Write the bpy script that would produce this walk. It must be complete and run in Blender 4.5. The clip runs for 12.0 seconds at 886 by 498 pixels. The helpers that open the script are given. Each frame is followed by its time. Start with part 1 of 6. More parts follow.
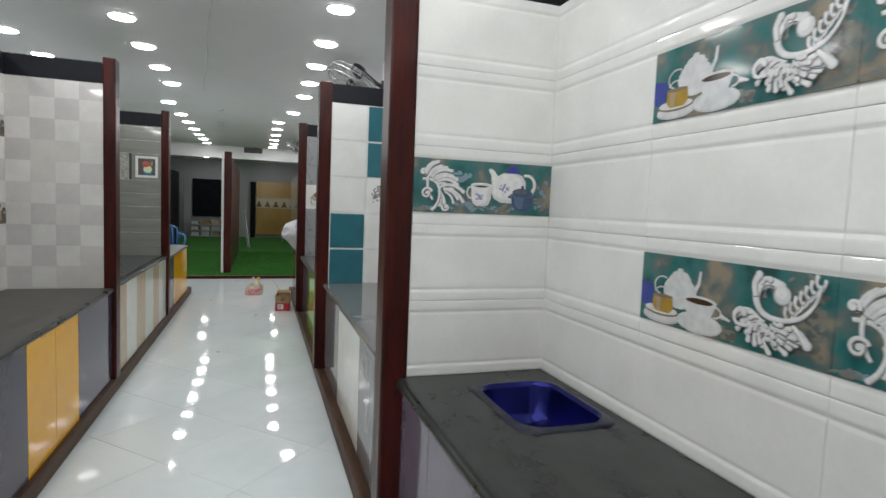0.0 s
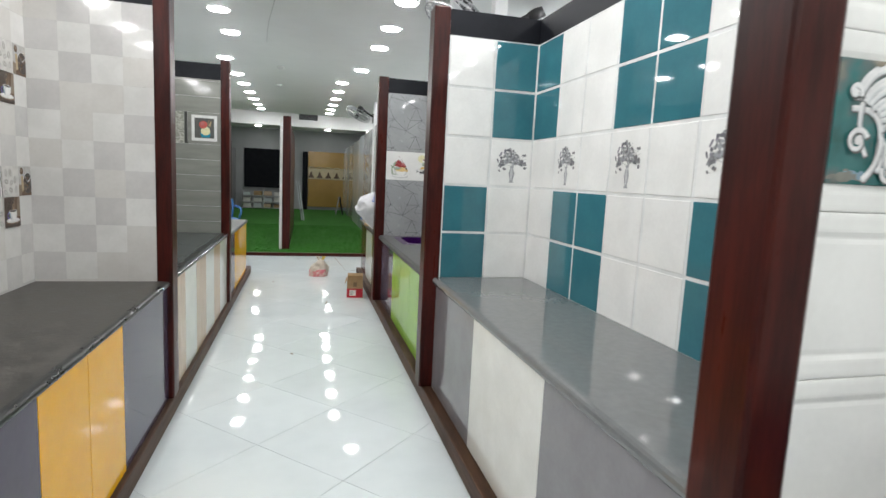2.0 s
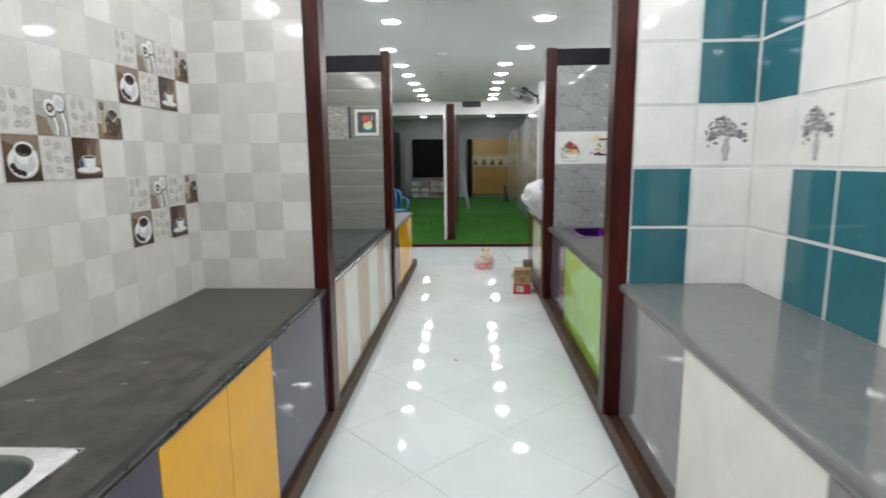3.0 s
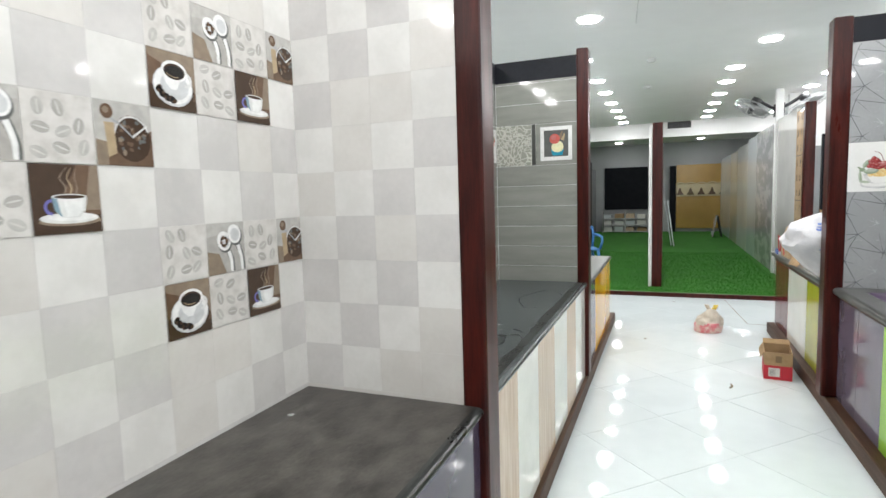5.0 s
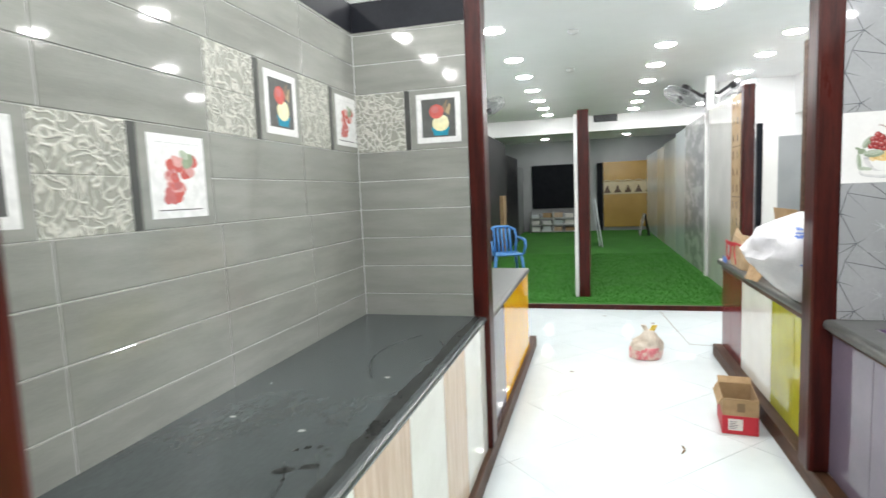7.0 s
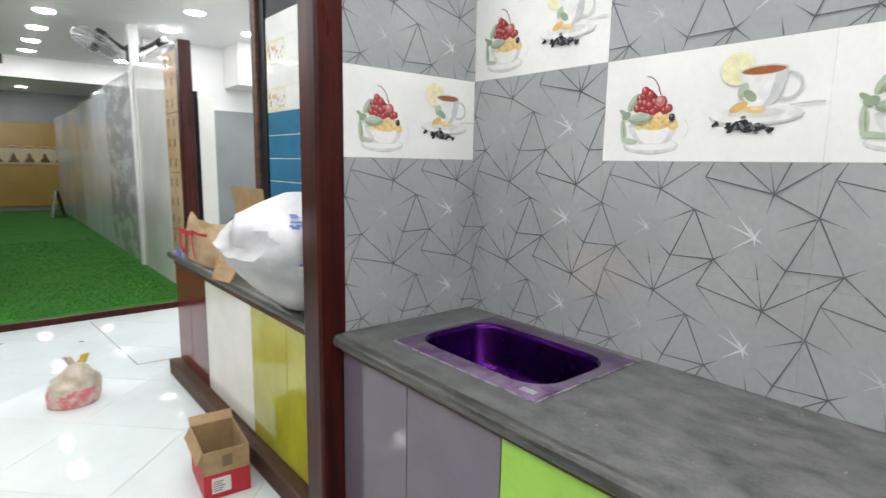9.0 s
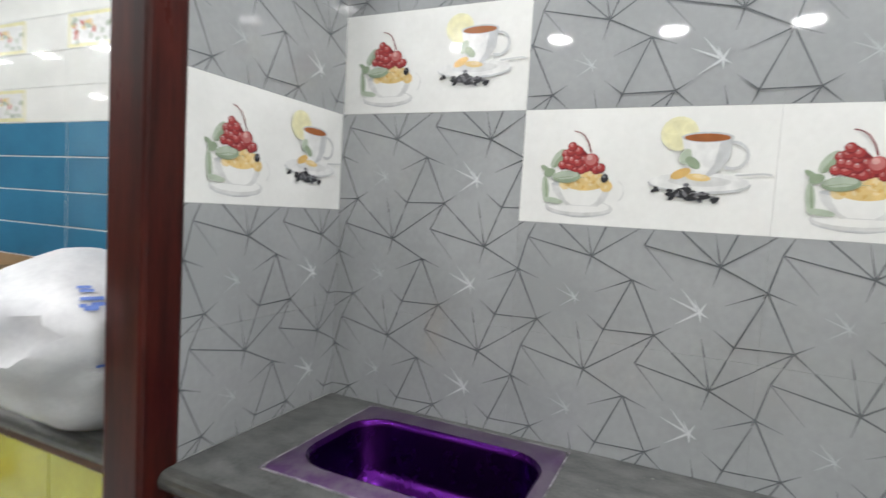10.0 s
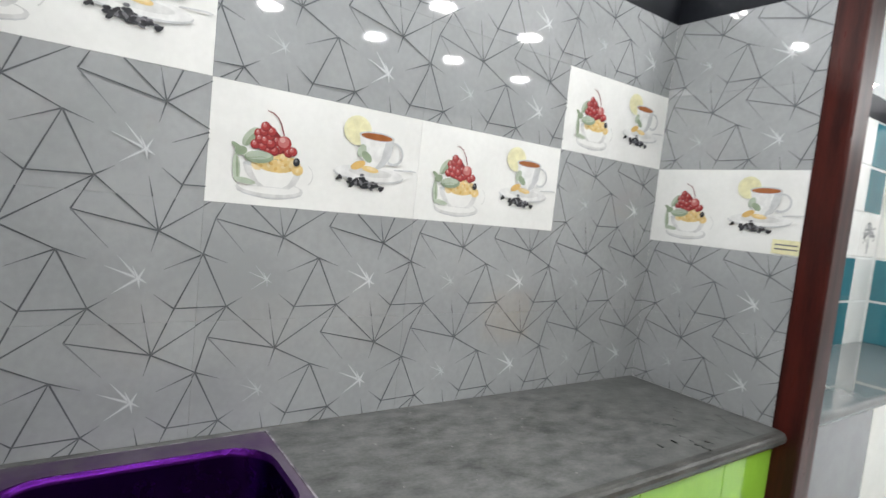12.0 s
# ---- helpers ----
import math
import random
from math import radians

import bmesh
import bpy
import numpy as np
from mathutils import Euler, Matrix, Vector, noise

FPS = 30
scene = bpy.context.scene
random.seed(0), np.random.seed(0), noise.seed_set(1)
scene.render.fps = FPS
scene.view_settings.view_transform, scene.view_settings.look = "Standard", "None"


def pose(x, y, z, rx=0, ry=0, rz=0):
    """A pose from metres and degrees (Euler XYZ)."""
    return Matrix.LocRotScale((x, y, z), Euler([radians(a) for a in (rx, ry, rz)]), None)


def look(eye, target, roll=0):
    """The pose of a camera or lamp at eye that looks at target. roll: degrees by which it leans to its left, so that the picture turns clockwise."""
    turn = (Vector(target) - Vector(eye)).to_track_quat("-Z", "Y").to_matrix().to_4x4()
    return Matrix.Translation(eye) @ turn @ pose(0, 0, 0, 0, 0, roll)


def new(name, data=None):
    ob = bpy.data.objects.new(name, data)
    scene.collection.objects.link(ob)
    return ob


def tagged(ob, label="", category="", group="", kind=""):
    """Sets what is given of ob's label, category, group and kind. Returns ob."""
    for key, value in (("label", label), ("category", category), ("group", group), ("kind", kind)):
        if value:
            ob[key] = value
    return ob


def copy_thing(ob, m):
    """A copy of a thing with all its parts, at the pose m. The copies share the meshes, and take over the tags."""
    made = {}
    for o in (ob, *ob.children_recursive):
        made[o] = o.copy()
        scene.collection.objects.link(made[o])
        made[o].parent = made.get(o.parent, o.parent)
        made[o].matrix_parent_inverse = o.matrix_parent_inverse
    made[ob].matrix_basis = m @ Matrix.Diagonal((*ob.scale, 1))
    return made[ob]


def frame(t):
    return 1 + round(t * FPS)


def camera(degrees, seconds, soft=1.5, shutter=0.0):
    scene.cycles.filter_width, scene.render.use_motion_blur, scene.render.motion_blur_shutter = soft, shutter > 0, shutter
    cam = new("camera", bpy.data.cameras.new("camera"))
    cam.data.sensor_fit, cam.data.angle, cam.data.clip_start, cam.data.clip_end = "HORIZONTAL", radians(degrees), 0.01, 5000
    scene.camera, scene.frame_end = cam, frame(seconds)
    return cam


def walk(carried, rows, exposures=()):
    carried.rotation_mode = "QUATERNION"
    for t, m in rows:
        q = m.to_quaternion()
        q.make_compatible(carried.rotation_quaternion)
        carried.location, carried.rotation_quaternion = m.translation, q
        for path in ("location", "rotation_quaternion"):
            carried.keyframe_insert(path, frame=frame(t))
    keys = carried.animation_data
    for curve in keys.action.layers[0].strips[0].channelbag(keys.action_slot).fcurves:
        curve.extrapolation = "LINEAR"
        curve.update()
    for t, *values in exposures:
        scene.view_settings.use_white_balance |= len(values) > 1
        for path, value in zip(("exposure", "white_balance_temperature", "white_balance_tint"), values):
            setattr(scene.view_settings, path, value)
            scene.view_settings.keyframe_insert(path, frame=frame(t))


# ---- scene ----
cam = camera(78.1, 12.0, soft=1.5, shutter=0.25)
PATH = [
    (0, (1.664, 1.225, 1.49), (2.301, 3.115, 1.342), 2.3),
    (0.5, (1.49, 1.525, 1.465), (2.167, 3.396, 1.263), 2.8),
    (1, (1.427, 1.829, 1.445), (2.068, 3.709, 1.218), 2.2),
    (1.5, (1.434, 2.174, 1.467), (1.934, 4.097, 1.234), 2.1),
    (2, (1.37, 2.494, 1.45), (1.866, 4.415, 1.197), 2.8),
    (2.5, (1.354, 2.767, 1.449), (1.74, 4.708, 1.158), 1.8),
    (3, (1.401, 3.027, 1.467), (1.302, 4.998, 1.146), -0.6),
    (3.5, (1.35, 3.285, 1.458), (0.919, 5.217, 1.178), -0.2),
    (3.7, (1.305, 3.407, 1.472), (0.804, 5.324, 1.205), -0.1),
    (5.3, (1.164, 4.459, 1.468), (0.403, 6.299, 1.287), -1.8),
    (5.5, (1.166, 4.614, 1.455), (0.472, 6.481, 1.271), -2.0),
    (6, (1.2, 4.946, 1.447), (0.497, 6.809, 1.263), -2.7),
    (6.5, (1.233, 5.248, 1.439), (0.499, 7.099, 1.251), -2.6),
    (7, (1.174, 5.58, 1.444), (0.642, 7.497, 1.244), -2.3),
    (7.5, (1.24, 5.906, 1.41), (1.126, 7.891, 1.191), -1.1),
    (7.7, (1.282, 6.047, 1.42), (1.361, 8.034, 1.206), -0.6),
    (9.3, (1.289, 6.883, 1.4), (2.693, 8.278, 1.113), 1.6),
    (9.5, (1.313, 7.004, 1.42), (2.783, 8.338, 1.172), 2.1),
    (10, (1.346, 7.292, 1.434), (3.157, 8.13, 1.296), 3.4),
    (10.5, (1.311, 7.538, 1.446), (3.302, 7.626, 1.282), 2.3),
    (11, (1.412, 7.718, 1.478), (3.33, 7.216, 1.216), 2.8),
    (11.5, (1.464, 7.842, 1.459), (3.23, 6.935, 1.221), 4.6),
    (12, (1.362, 8.012, 1.466), (3.001, 6.875, 1.313), 6.0),
]
walk(cam, [(t, look(eye, target, roll)) for t, eye, target, roll in PATH], exposures=[(0, -0.57), (0.5, -0.44), (1, -0.19), (1.5, -0.26), (2, -0.02), (2.5, -0.02), (3, -0.08), (3.5, 0.15), (5.5, 0.42), (6.5, 0.58), (7, 0.68), (7.5, 0.22), (9.5, 0.36), (10, 0.16), (10.5, 0.56), (11, 0.74), (11.5, 0.59), (12, 0.27)])

# ---- the plan, in metres ----
XR, XL = 2.795, -0.025            # tiled back walls of the two rows of bays
FR, FL = 2.195, 0.627             # cabinet fronts
R = [(0.50, 0.62), (3.232, 3.35), (5.829, 5.945), (8.337, 8.45)]   # partitions of the right row
L = [(3.18, 3.30), (5.83, 5.95), (8.293, 8.41)]                   # partitions of the left row
CT, TOP, BAND = 0.82, 2.32, 2.47  # worktop, top of the tiles, top of the black band
CEIL, BACK, TURF = 3.02, 24.3, 12.25
LAMP = 88.0                       # glow of a downlight's disc

# ---- world: a dim grey outside the closed hall ----
world = bpy.data.worlds.new("world")
scene.world = world
world.use_nodes = True
world.node_tree.nodes["Background"].inputs[0].default_value = (0.5, 0.55, 0.6, 1)
world.node_tree.nodes["Background"].inputs[1].default_value = 0.1


# ---- materials ----
def mat(name, c1, c2=None, rough=0.4, metal=0.0, scale=6.0, fine=60.0, bump=0.0, stretch=(1, 1, 1), vary=0.0, coat=0.0,
        rough2=None, sharp=(0.35, 0.65), bscale=None, emit=0.0, spec=0.5):
    """A surface with a broad mottle, a fine grain, relief and, for pieces, a tone of their own."""
    m = bpy.data.materials.new(name)
    m.use_nodes = True
    nt = m.node_tree
    n, l = nt.nodes, nt.links
    b = n["Principled BSDF"]
    c2 = c2 or tuple(v * 0.88 for v in c1)
    geo = n.new("ShaderNodeNewGeometry")
    mp = n.new("ShaderNodeMapping")
    mp.inputs["Scale"].default_value = stretch
    l.new(geo.outputs["Position"], mp.inputs["Vector"])
    big = n.new("ShaderNodeTexNoise")
    big.inputs["Scale"].default_value, big.inputs["Detail"].default_value = scale, 4
    small = n.new("ShaderNodeTexNoise")
    small.inputs["Scale"].default_value, small.inputs["Detail"].default_value = fine, 3
    l.new(mp.outputs[0], big.inputs["Vector"])
    l.new(mp.outputs[0], small.inputs["Vector"])
    add = n.new("ShaderNodeMath")
    add.operation = "MULTIPLY_ADD"
    l.new(small.outputs["Fac"], add.inputs[0])
    add.inputs[1].default_value = 0.35
    l.new(big.outputs["Fac"], add.inputs[2])
    ramp = n.new("ShaderNodeMapRange")
    ramp.inputs[1].default_value, ramp.inputs[2].default_value = sharp[0] + 0.17, sharp[1] + 0.17
    l.new(add.outputs[0], ramp.inputs[0])
    mix = n.new("ShaderNodeMix")
    mix.data_type = "RGBA"
    mix.inputs[6].default_value, mix.inputs[7].default_value = (*c1, 1), (*c2, 1)
    l.new(ramp.outputs[0], mix.inputs[0])
    col = mix.outputs[2]
    if vary:
        oi = n.new("ShaderNodeObjectInfo")
        hsv = n.new("ShaderNodeHueSaturation")
        mr = n.new("ShaderNodeMapRange")
        mr.inputs[3].default_value, mr.inputs[4].default_value = 1 - vary, 1 + vary
        l.new(oi.outputs["Random"], mr.inputs[0])
        l.new(mr.outputs[0], hsv.inputs["Value"])
        l.new(col, hsv.inputs["Color"])
        col = hsv.outputs[0]
    l.new(col, b.inputs["Base Color"])
    b.inputs["Metallic"].default_value = metal
    rr = n.new("ShaderNodeMapRange")
    rr.inputs[3].default_value, rr.inputs[4].default_value = rough, rough2 if rough2 is not None else rough * 1.5
    l.new(add.outputs[0], rr.inputs[0])
    l.new(rr.outputs[0], b.inputs["Roughness"])
    b.inputs["Coat Weight"].default_value = coat
    b.inputs["Specular IOR Level"].default_value = spec
    if bump:
        bp = n.new("ShaderNodeBump")
        bp.inputs["Strength"].default_value, bp.inputs["Distance"].default_value = bump, 0.004
        src = small
        if bscale:
            src = n.new("ShaderNodeTexNoise")
            src.inputs["Scale"].default_value, src.inputs["Detail"].default_value = bscale, 2
            l.new(mp.outputs[0], src.inputs["Vector"])
        l.new(src.outputs["Fac"], bp.inputs["Height"])
        l.new(bp.outputs[0], b.inputs["Normal"])
    if emit:
        b.inputs["Emission Color"].default_value = (1, 1, 1, 1)
        b.inputs["Emission Strength"].default_value = emit
    return m


def leaf_relief(name):
    """Pale embossed tile with curling leaf shapes."""
    m = mat(name, (0.42, 0.43, 0.38), (0.22, 0.23, 0.19), rough=0.25)
    nt = m.node_tree
    n, l = nt.nodes, nt.links
    b = n["Principled BSDF"]
    geo = n.new("ShaderNodeNewGeometry")
    wob = n.new("ShaderNodeTexNoise")
    wob.inputs["Scale"].default_value = 9
    ad = n.new("ShaderNodeMixRGB")
    ad.blend_type, ad.inputs[0].default_value = "ADD", 0.25
    l.new(geo.outputs["Position"], wob.inputs["Vector"])
    l.new(geo.outputs["Position"], ad.inputs[1])
    l.new(wob.outputs["Color"], ad.inputs[2])
    v = n.new("ShaderNodeTexVoronoi")
    v.feature, v.inputs["Scale"].default_value = "DISTANCE_TO_EDGE", 24
    l.new(ad.outputs[0], v.inputs["Vector"])
    r = n.new("ShaderNodeMapRange")
    r.inputs[1].default_value, r.inputs[2].default_value = 0.02, 0.16
    l.new(v.outputs["Distance"], r.inputs[0])
    mix = n.new("ShaderNodeMix")
    mix.data_type = "RGBA"
    mix.inputs[6].default_value, mix.inputs[7].default_value = (0.52, 0.52, 0.465, 1), (0.285, 0.29, 0.25, 1)
    l.new(r.outputs[0], mix.inputs[0])
    l.new(mix.outputs[2], b.inputs["Base Color"])
    bp = n.new("ShaderNodeBump")
    bp.inputs["Strength"].default_value, bp.inputs["Distance"].default_value = 0.7, 0.004
    bp.invert = True
    l.new(r.outputs[0], bp.inputs["Height"])
    l.new(bp.outputs[0], b.inputs["Normal"])
    return m


def painted(name, cols, scale):
    """A painterly printed ground of several colours."""
    m = mat(name, cols[0], cols[1], rough=0.08)
    nt = m.node_tree
    n, l = nt.nodes, nt.links
    geo = n.new("ShaderNodeNewGeometry")
    no = n.new("ShaderNodeTexNoise")
    no.inputs["Scale"].default_value, no.inputs["Detail"].default_value = scale, 5
    l.new(geo.outputs["Position"], no.inputs["Vector"])
    cr = n.new("ShaderNodeValToRGB")
    e = cr.color_ramp.elements
    while len(e) < len(cols):
        e.new(0.5)
    for k, c in enumerate(cols):
        e[k].position = 0.32 + 0.32 * k / (len(cols) - 1)
        e[k].color = (*c, 1)
    l.new(no.outputs["Fac"], cr.inputs[0])
    l.new(cr.outputs[0], n["Principled BSDF"].inputs["Base Color"])
    return m


M = {}
M["white_tile"] = mat("white_tile", (0.80, 0.80, 0.78), (0.74, 0.74, 0.72), rough=0.02, rough2=0.06, vary=0.012)
M["rail_tile"] = mat("rail_tile", (0.80, 0.80, 0.77), (0.75, 0.75, 0.72), rough=0.04, rough2=0.09, vary=0.012)
M["teal_tile"] = mat("teal_tile", (0.040, 0.165, 0.20), (0.036, 0.145, 0.18), rough=0.02, rough2=0.05, vary=0.05)
M["grout"] = mat("grout", (0.72, 0.73, 0.72), (0.6, 0.61, 0.6), rough=0.7, fine=200)
M["grout_grey"] = mat("grout_grey", (0.55, 0.56, 0.54), rough=0.6, fine=200)
M["spider_tile"] = mat("spider_tile", (0.365, 0.375, 0.38), (0.315, 0.325, 0.332), rough=0.02, rough2=0.05, scale=3.5, vary=0.02)
M["line"] = mat("line", (0.122, 0.13, 0.138), rough=0.05)
M["line_soft"] = mat("line_soft", (0.22, 0.23, 0.245), rough=0.05)
M["star"] = mat("star", (0.62, 0.64, 0.65), rough=0.12)
M["star_soft"] = mat("star_soft", (0.48, 0.50, 0.52), rough=0.12)
M["cell_white"] = mat("cell_white", (0.655, 0.645, 0.62), (0.60, 0.59, 0.565), rough=0.03, rough2=0.08, scale=9, vary=0.025)
M["cell_grey"] = mat("cell_grey", (0.55, 0.535, 0.52), (0.50, 0.487, 0.475), rough=0.03, rough2=0.08, scale=9, vary=0.035)
M["cell_cream"] = mat("cell_cream", (0.59, 0.573, 0.543), (0.55, 0.53, 0.50), rough=0.03, rough2=0.08, scale=9, vary=0.03)
M["cell_print"] = painted("cell_print", [(0.48, 0.462, 0.435), (0.55, 0.532, 0.505), (0.60, 0.582, 0.555)], 30)
M["grey_tile"] = mat("grey_tile", (0.272, 0.276, 0.252), (0.23, 0.234, 0.214), rough=0.03, rough2=0.08, scale=3, stretch=(1, 1, 6), vary=0.03)
M["blue_tile"] = mat("blue_tile", (0.045, 0.20, 0.34), (0.04, 0.175, 0.30), rough=0.07, vary=0.04)
M["leaf_tile"] = leaf_relief("leaf_tile")
M["dark_edge"] = mat("dark_edge", (0.06, 0.063, 0.058), rough=0.25)
M["teapot_ground"] = painted("teapot_ground", [(0.012, 0.065, 0.062), (0.022, 0.12, 0.115), (0.035, 0.15, 0.145), (0.10, 0.14, 0.135), (0.26, 0.22, 0.165)], 7.5)
M["black_band"] = mat("black_band", (0.006, 0.007, 0.010), (0.011, 0.012, 0.016), rough=0.4, scale=4, spec=0.18)
M["mahogany"] = mat("mahogany", (0.06, 0.0092, 0.0062), (0.022, 0.0036, 0.003), rough=0.2, rough2=0.36, scale=5, fine=45, stretch=(5, 5, 0.5), spec=0.22)
M["plinth"] = mat("plinth", (0.09, 0.042, 0.021), (0.05, 0.023, 0.012), rough=0.4, spec=0.3, scale=6, fine=50, stretch=(5, 0.5, 5), bump=0.1)
M["slate"] = mat("slate", (0.008, 0.009, 0.009), (0.034, 0.038, 0.036), rough=0.16, rough2=0.36, scale=9, fine=70, stretch=(1.6, 0.8, 1), sharp=(0.34, 0.76), bump=0.04, spec=0.35)
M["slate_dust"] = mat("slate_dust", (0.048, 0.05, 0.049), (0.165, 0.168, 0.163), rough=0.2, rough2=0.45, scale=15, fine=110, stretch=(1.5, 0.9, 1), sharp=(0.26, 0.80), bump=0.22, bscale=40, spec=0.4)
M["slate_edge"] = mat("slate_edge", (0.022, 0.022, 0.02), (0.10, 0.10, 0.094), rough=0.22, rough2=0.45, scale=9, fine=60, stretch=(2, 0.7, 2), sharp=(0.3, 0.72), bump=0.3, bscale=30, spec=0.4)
M["slate_brown"] = mat("slate_brown", (0.024, 0.021, 0.018), (0.075, 0.069, 0.061), rough=0.2, rough2=0.45, scale=11, fine=90, stretch=(1.5, 0.9, 1), sharp=(0.34, 0.70), bump=0.2, bscale=40, spec=0.4)
# blue-grey in this slate's base colour imitates the grey wall's reflection
M["slate_blue"] = mat("slate_blue", (0.034, 0.042, 0.043), (0.078, 0.092, 0.092), rough=0.16, rough2=0.24, scale=2.2, fine=60, stretch=(1.6, 0.8, 1), sharp=(0.2, 0.95), bump=0.03)
M["granite_grey"] = mat("granite_grey", (0.145, 0.15, 0.15), (0.163, 0.168, 0.168), rough=0.03, rough2=0.04, scale=30, fine=190, sharp=(0.3, 0.7), spec=0.42)
M["lam_purple"] = mat("lam_purple", (0.066, 0.05, 0.084), (0.058, 0.045, 0.075), rough=0.05, rough2=0.1, spec=0.36)
M["lam_mauve"] = mat("lam_mauve", (0.142, 0.114, 0.155), (0.127, 0.103, 0.14), rough=0.05, rough2=0.1)
M["lam_amber"] = mat("lam_amber", (0.90, 0.45, 0.003), (0.86, 0.42, 0.003), rough=0.04, rough2=0.08, spec=0.28)
M["lam_grey"] = mat("lam_grey", (0.215, 0.205, 0.215), (0.19, 0.18, 0.19), rough=0.04, rough2=0.08)
M["lam_white"] = mat("lam_white", (0.74, 0.735, 0.69), (0.68, 0.675, 0.63), rough=0.04, rough2=0.08)
M["lam_lime"] = mat("lam_lime", (0.30, 0.56, 0.06), (0.27, 0.51, 0.05), rough=0.05, rough2=0.09)
M["lam_olive"] = mat("lam_olive", (0.42, 0.41, 0.035), (0.36, 0.35, 0.03), rough=0.08, rough2=0.12)
M["lam_wine"] = mat("lam_wine", (0.16, 0.02, 0.026), (0.13, 0.016, 0.02), rough=0.08, rough2=0.12)
M["lam_wood"] = mat("lam_wood", (0.62, 0.47, 0.35), (0.50, 0.36, 0.26), rough=0.15, scale=7, fine=40, stretch=(6, 6, 0.5))
M["floor_tile"] = mat("floor_tile", (0.67, 0.725, 0.735), (0.60, 0.655, 0.67), rough=0.0, rough2=0.06, scale=1.6, fine=9, sharp=(0.4, 0.8), vary=0.02, bump=0.12, bscale=6)
M["floor_joint"] = mat("floor_joint", (0.34, 0.33, 0.31), (0.25, 0.24, 0.23), rough=0.7)
M["ceiling"] = mat("ceiling", (0.90, 0.90, 0.895), (0.86, 0.86, 0.855), rough=0.6, scale=0.7, fine=5)
M["wall_paint"] = mat("wall_paint", (0.80, 0.80, 0.795), (0.75, 0.75, 0.745), rough=0.55, scale=1, bump=0.05)
M["wall_far"] = mat("wall_far", (0.44, 0.45, 0.46), (0.38, 0.39, 0.40), rough=0.5, scale=1, bump=0.05)
M["wall_grey"] = mat("wall_grey", (0.25, 0.26, 0.265), (0.21, 0.22, 0.225), rough=0.35, scale=2)
M["turf"] = mat("turf", (0.028, 0.165, 0.009), (0.019, 0.12, 0.006), rough=0.8, scale=3, fine=220, bump=0.9)
M["blade"] = mat("blade", (0.03, 0.19, 0.01), (0.02, 0.14, 0.006), rough=0.6, scale=20)
M["steel"] = mat("steel", (0.55, 0.55, 0.55), rough=0.25, metal=1.0)
M["sink_rim"] = mat("sink_rim", (0.11, 0.052, 0.15), (0.18, 0.145, 0.2), rough=0.3, rough2=0.5, metal=0.6, scale=14)
M["sink_purple"] = mat("sink_purple", (0.062, 0.009, 0.125), (0.048, 0.006, 0.1), rough=0.18, rough2=0.3, metal=1.0, scale=20)
M["sink_blue"] = mat("sink_blue", (0.022, 0.026, 0.17), (0.017, 0.02, 0.13), rough=0.14, rough2=0.22, metal=0.9)
M["sink_blue_rim"] = mat("sink_blue_rim", (0.014, 0.015, 0.035), (0.04, 0.043, 0.055), rough=0.2, rough2=0.4, metal=0.5, scale=14)
M["sink_steel"] = mat("sink_steel", (0.30, 0.33, 0.31), rough=0.3, metal=0.9)
M["sealant"] = mat("sealant", (0.30, 0.28, 0.31), (0.10, 0.09, 0.11), scale=18, sharp=(0.4, 0.6), rough=0.6)
M["lamp"] = mat("lamp", (0.9, 0.9, 0.9), emit=LAMP)
M["lamp_ring"] = mat("lamp_ring", (0.8, 0.8, 0.8), rough=0.4)
M["plastic_white"] = mat("plastic_white", (0.72, 0.72, 0.71), rough=0.4)
M["plastic_black"] = mat("plastic_black", (0.02, 0.02, 0.022), rough=0.35)
M["fan_grey"] = mat("fan_grey", (0.36, 0.37, 0.38), rough=0.35)
M["chair_blue"] = mat("chair_blue", (0.07, 0.24, 0.55), (0.06, 0.21, 0.5), rough=0.3)
M["slab_black"] = mat("slab_black", (0.006, 0.007, 0.010), (0.009, 0.010, 0.013), rough=0.3, spec=0.08)
M["slab_dark"] = mat("slab_dark", (0.02, 0.021, 0.023), (0.04, 0.041, 0.043), spec=0.12, rough=0.4, scale=2)
M["slab_white"] = mat("slab_white", (0.70, 0.70, 0.68), (0.62, 0.62, 0.60), rough=0.06, scale=2)
M["slab_marble"] = mat("slab_marble", (0.38, 0.39, 0.40), (0.58, 0.59, 0.59), rough=0.06, scale=2.2, fine=8, stretch=(1, 1, 2.5), sharp=(0.45, 0.6))
M["slab_pale"] = mat("slab_pale", (0.62, 0.66, 0.69), (0.55, 0.59, 0.61), rough=0.06, scale=2)
M["slab_beige"] = mat("slab_beige", (0.60, 0.56, 0.48), (0.52, 0.48, 0.40), rough=0.07, scale=2)
M["slab_tan"] = mat("slab_tan", (0.58, 0.42, 0.27), (0.50, 0.35, 0.21), rough=0.1, scale=4)
M["yellow_panel"] = mat("yellow_panel", (0.50, 0.31, 0.085), (0.43, 0.26, 0.07), rough=0.12, scale=2)
M["yellow_light"] = mat("yellow_light", (0.66, 0.55, 0.34), rough=0.15)
M["card"] = mat("card", (0.40, 0.27, 0.15), (0.33, 0.22, 0.12), rough=0.75, scale=14, bump=0.15)
M["card_dark"] = mat("card_dark", (0.22, 0.15, 0.085), rough=0.8)
M["card_red"] = mat("card_red", (0.50, 0.018, 0.035), (0.42, 0.014, 0.028), rough=0.4)
M["paper"] = mat("paper", (0.72, 0.70, 0.67), rough=0.5)
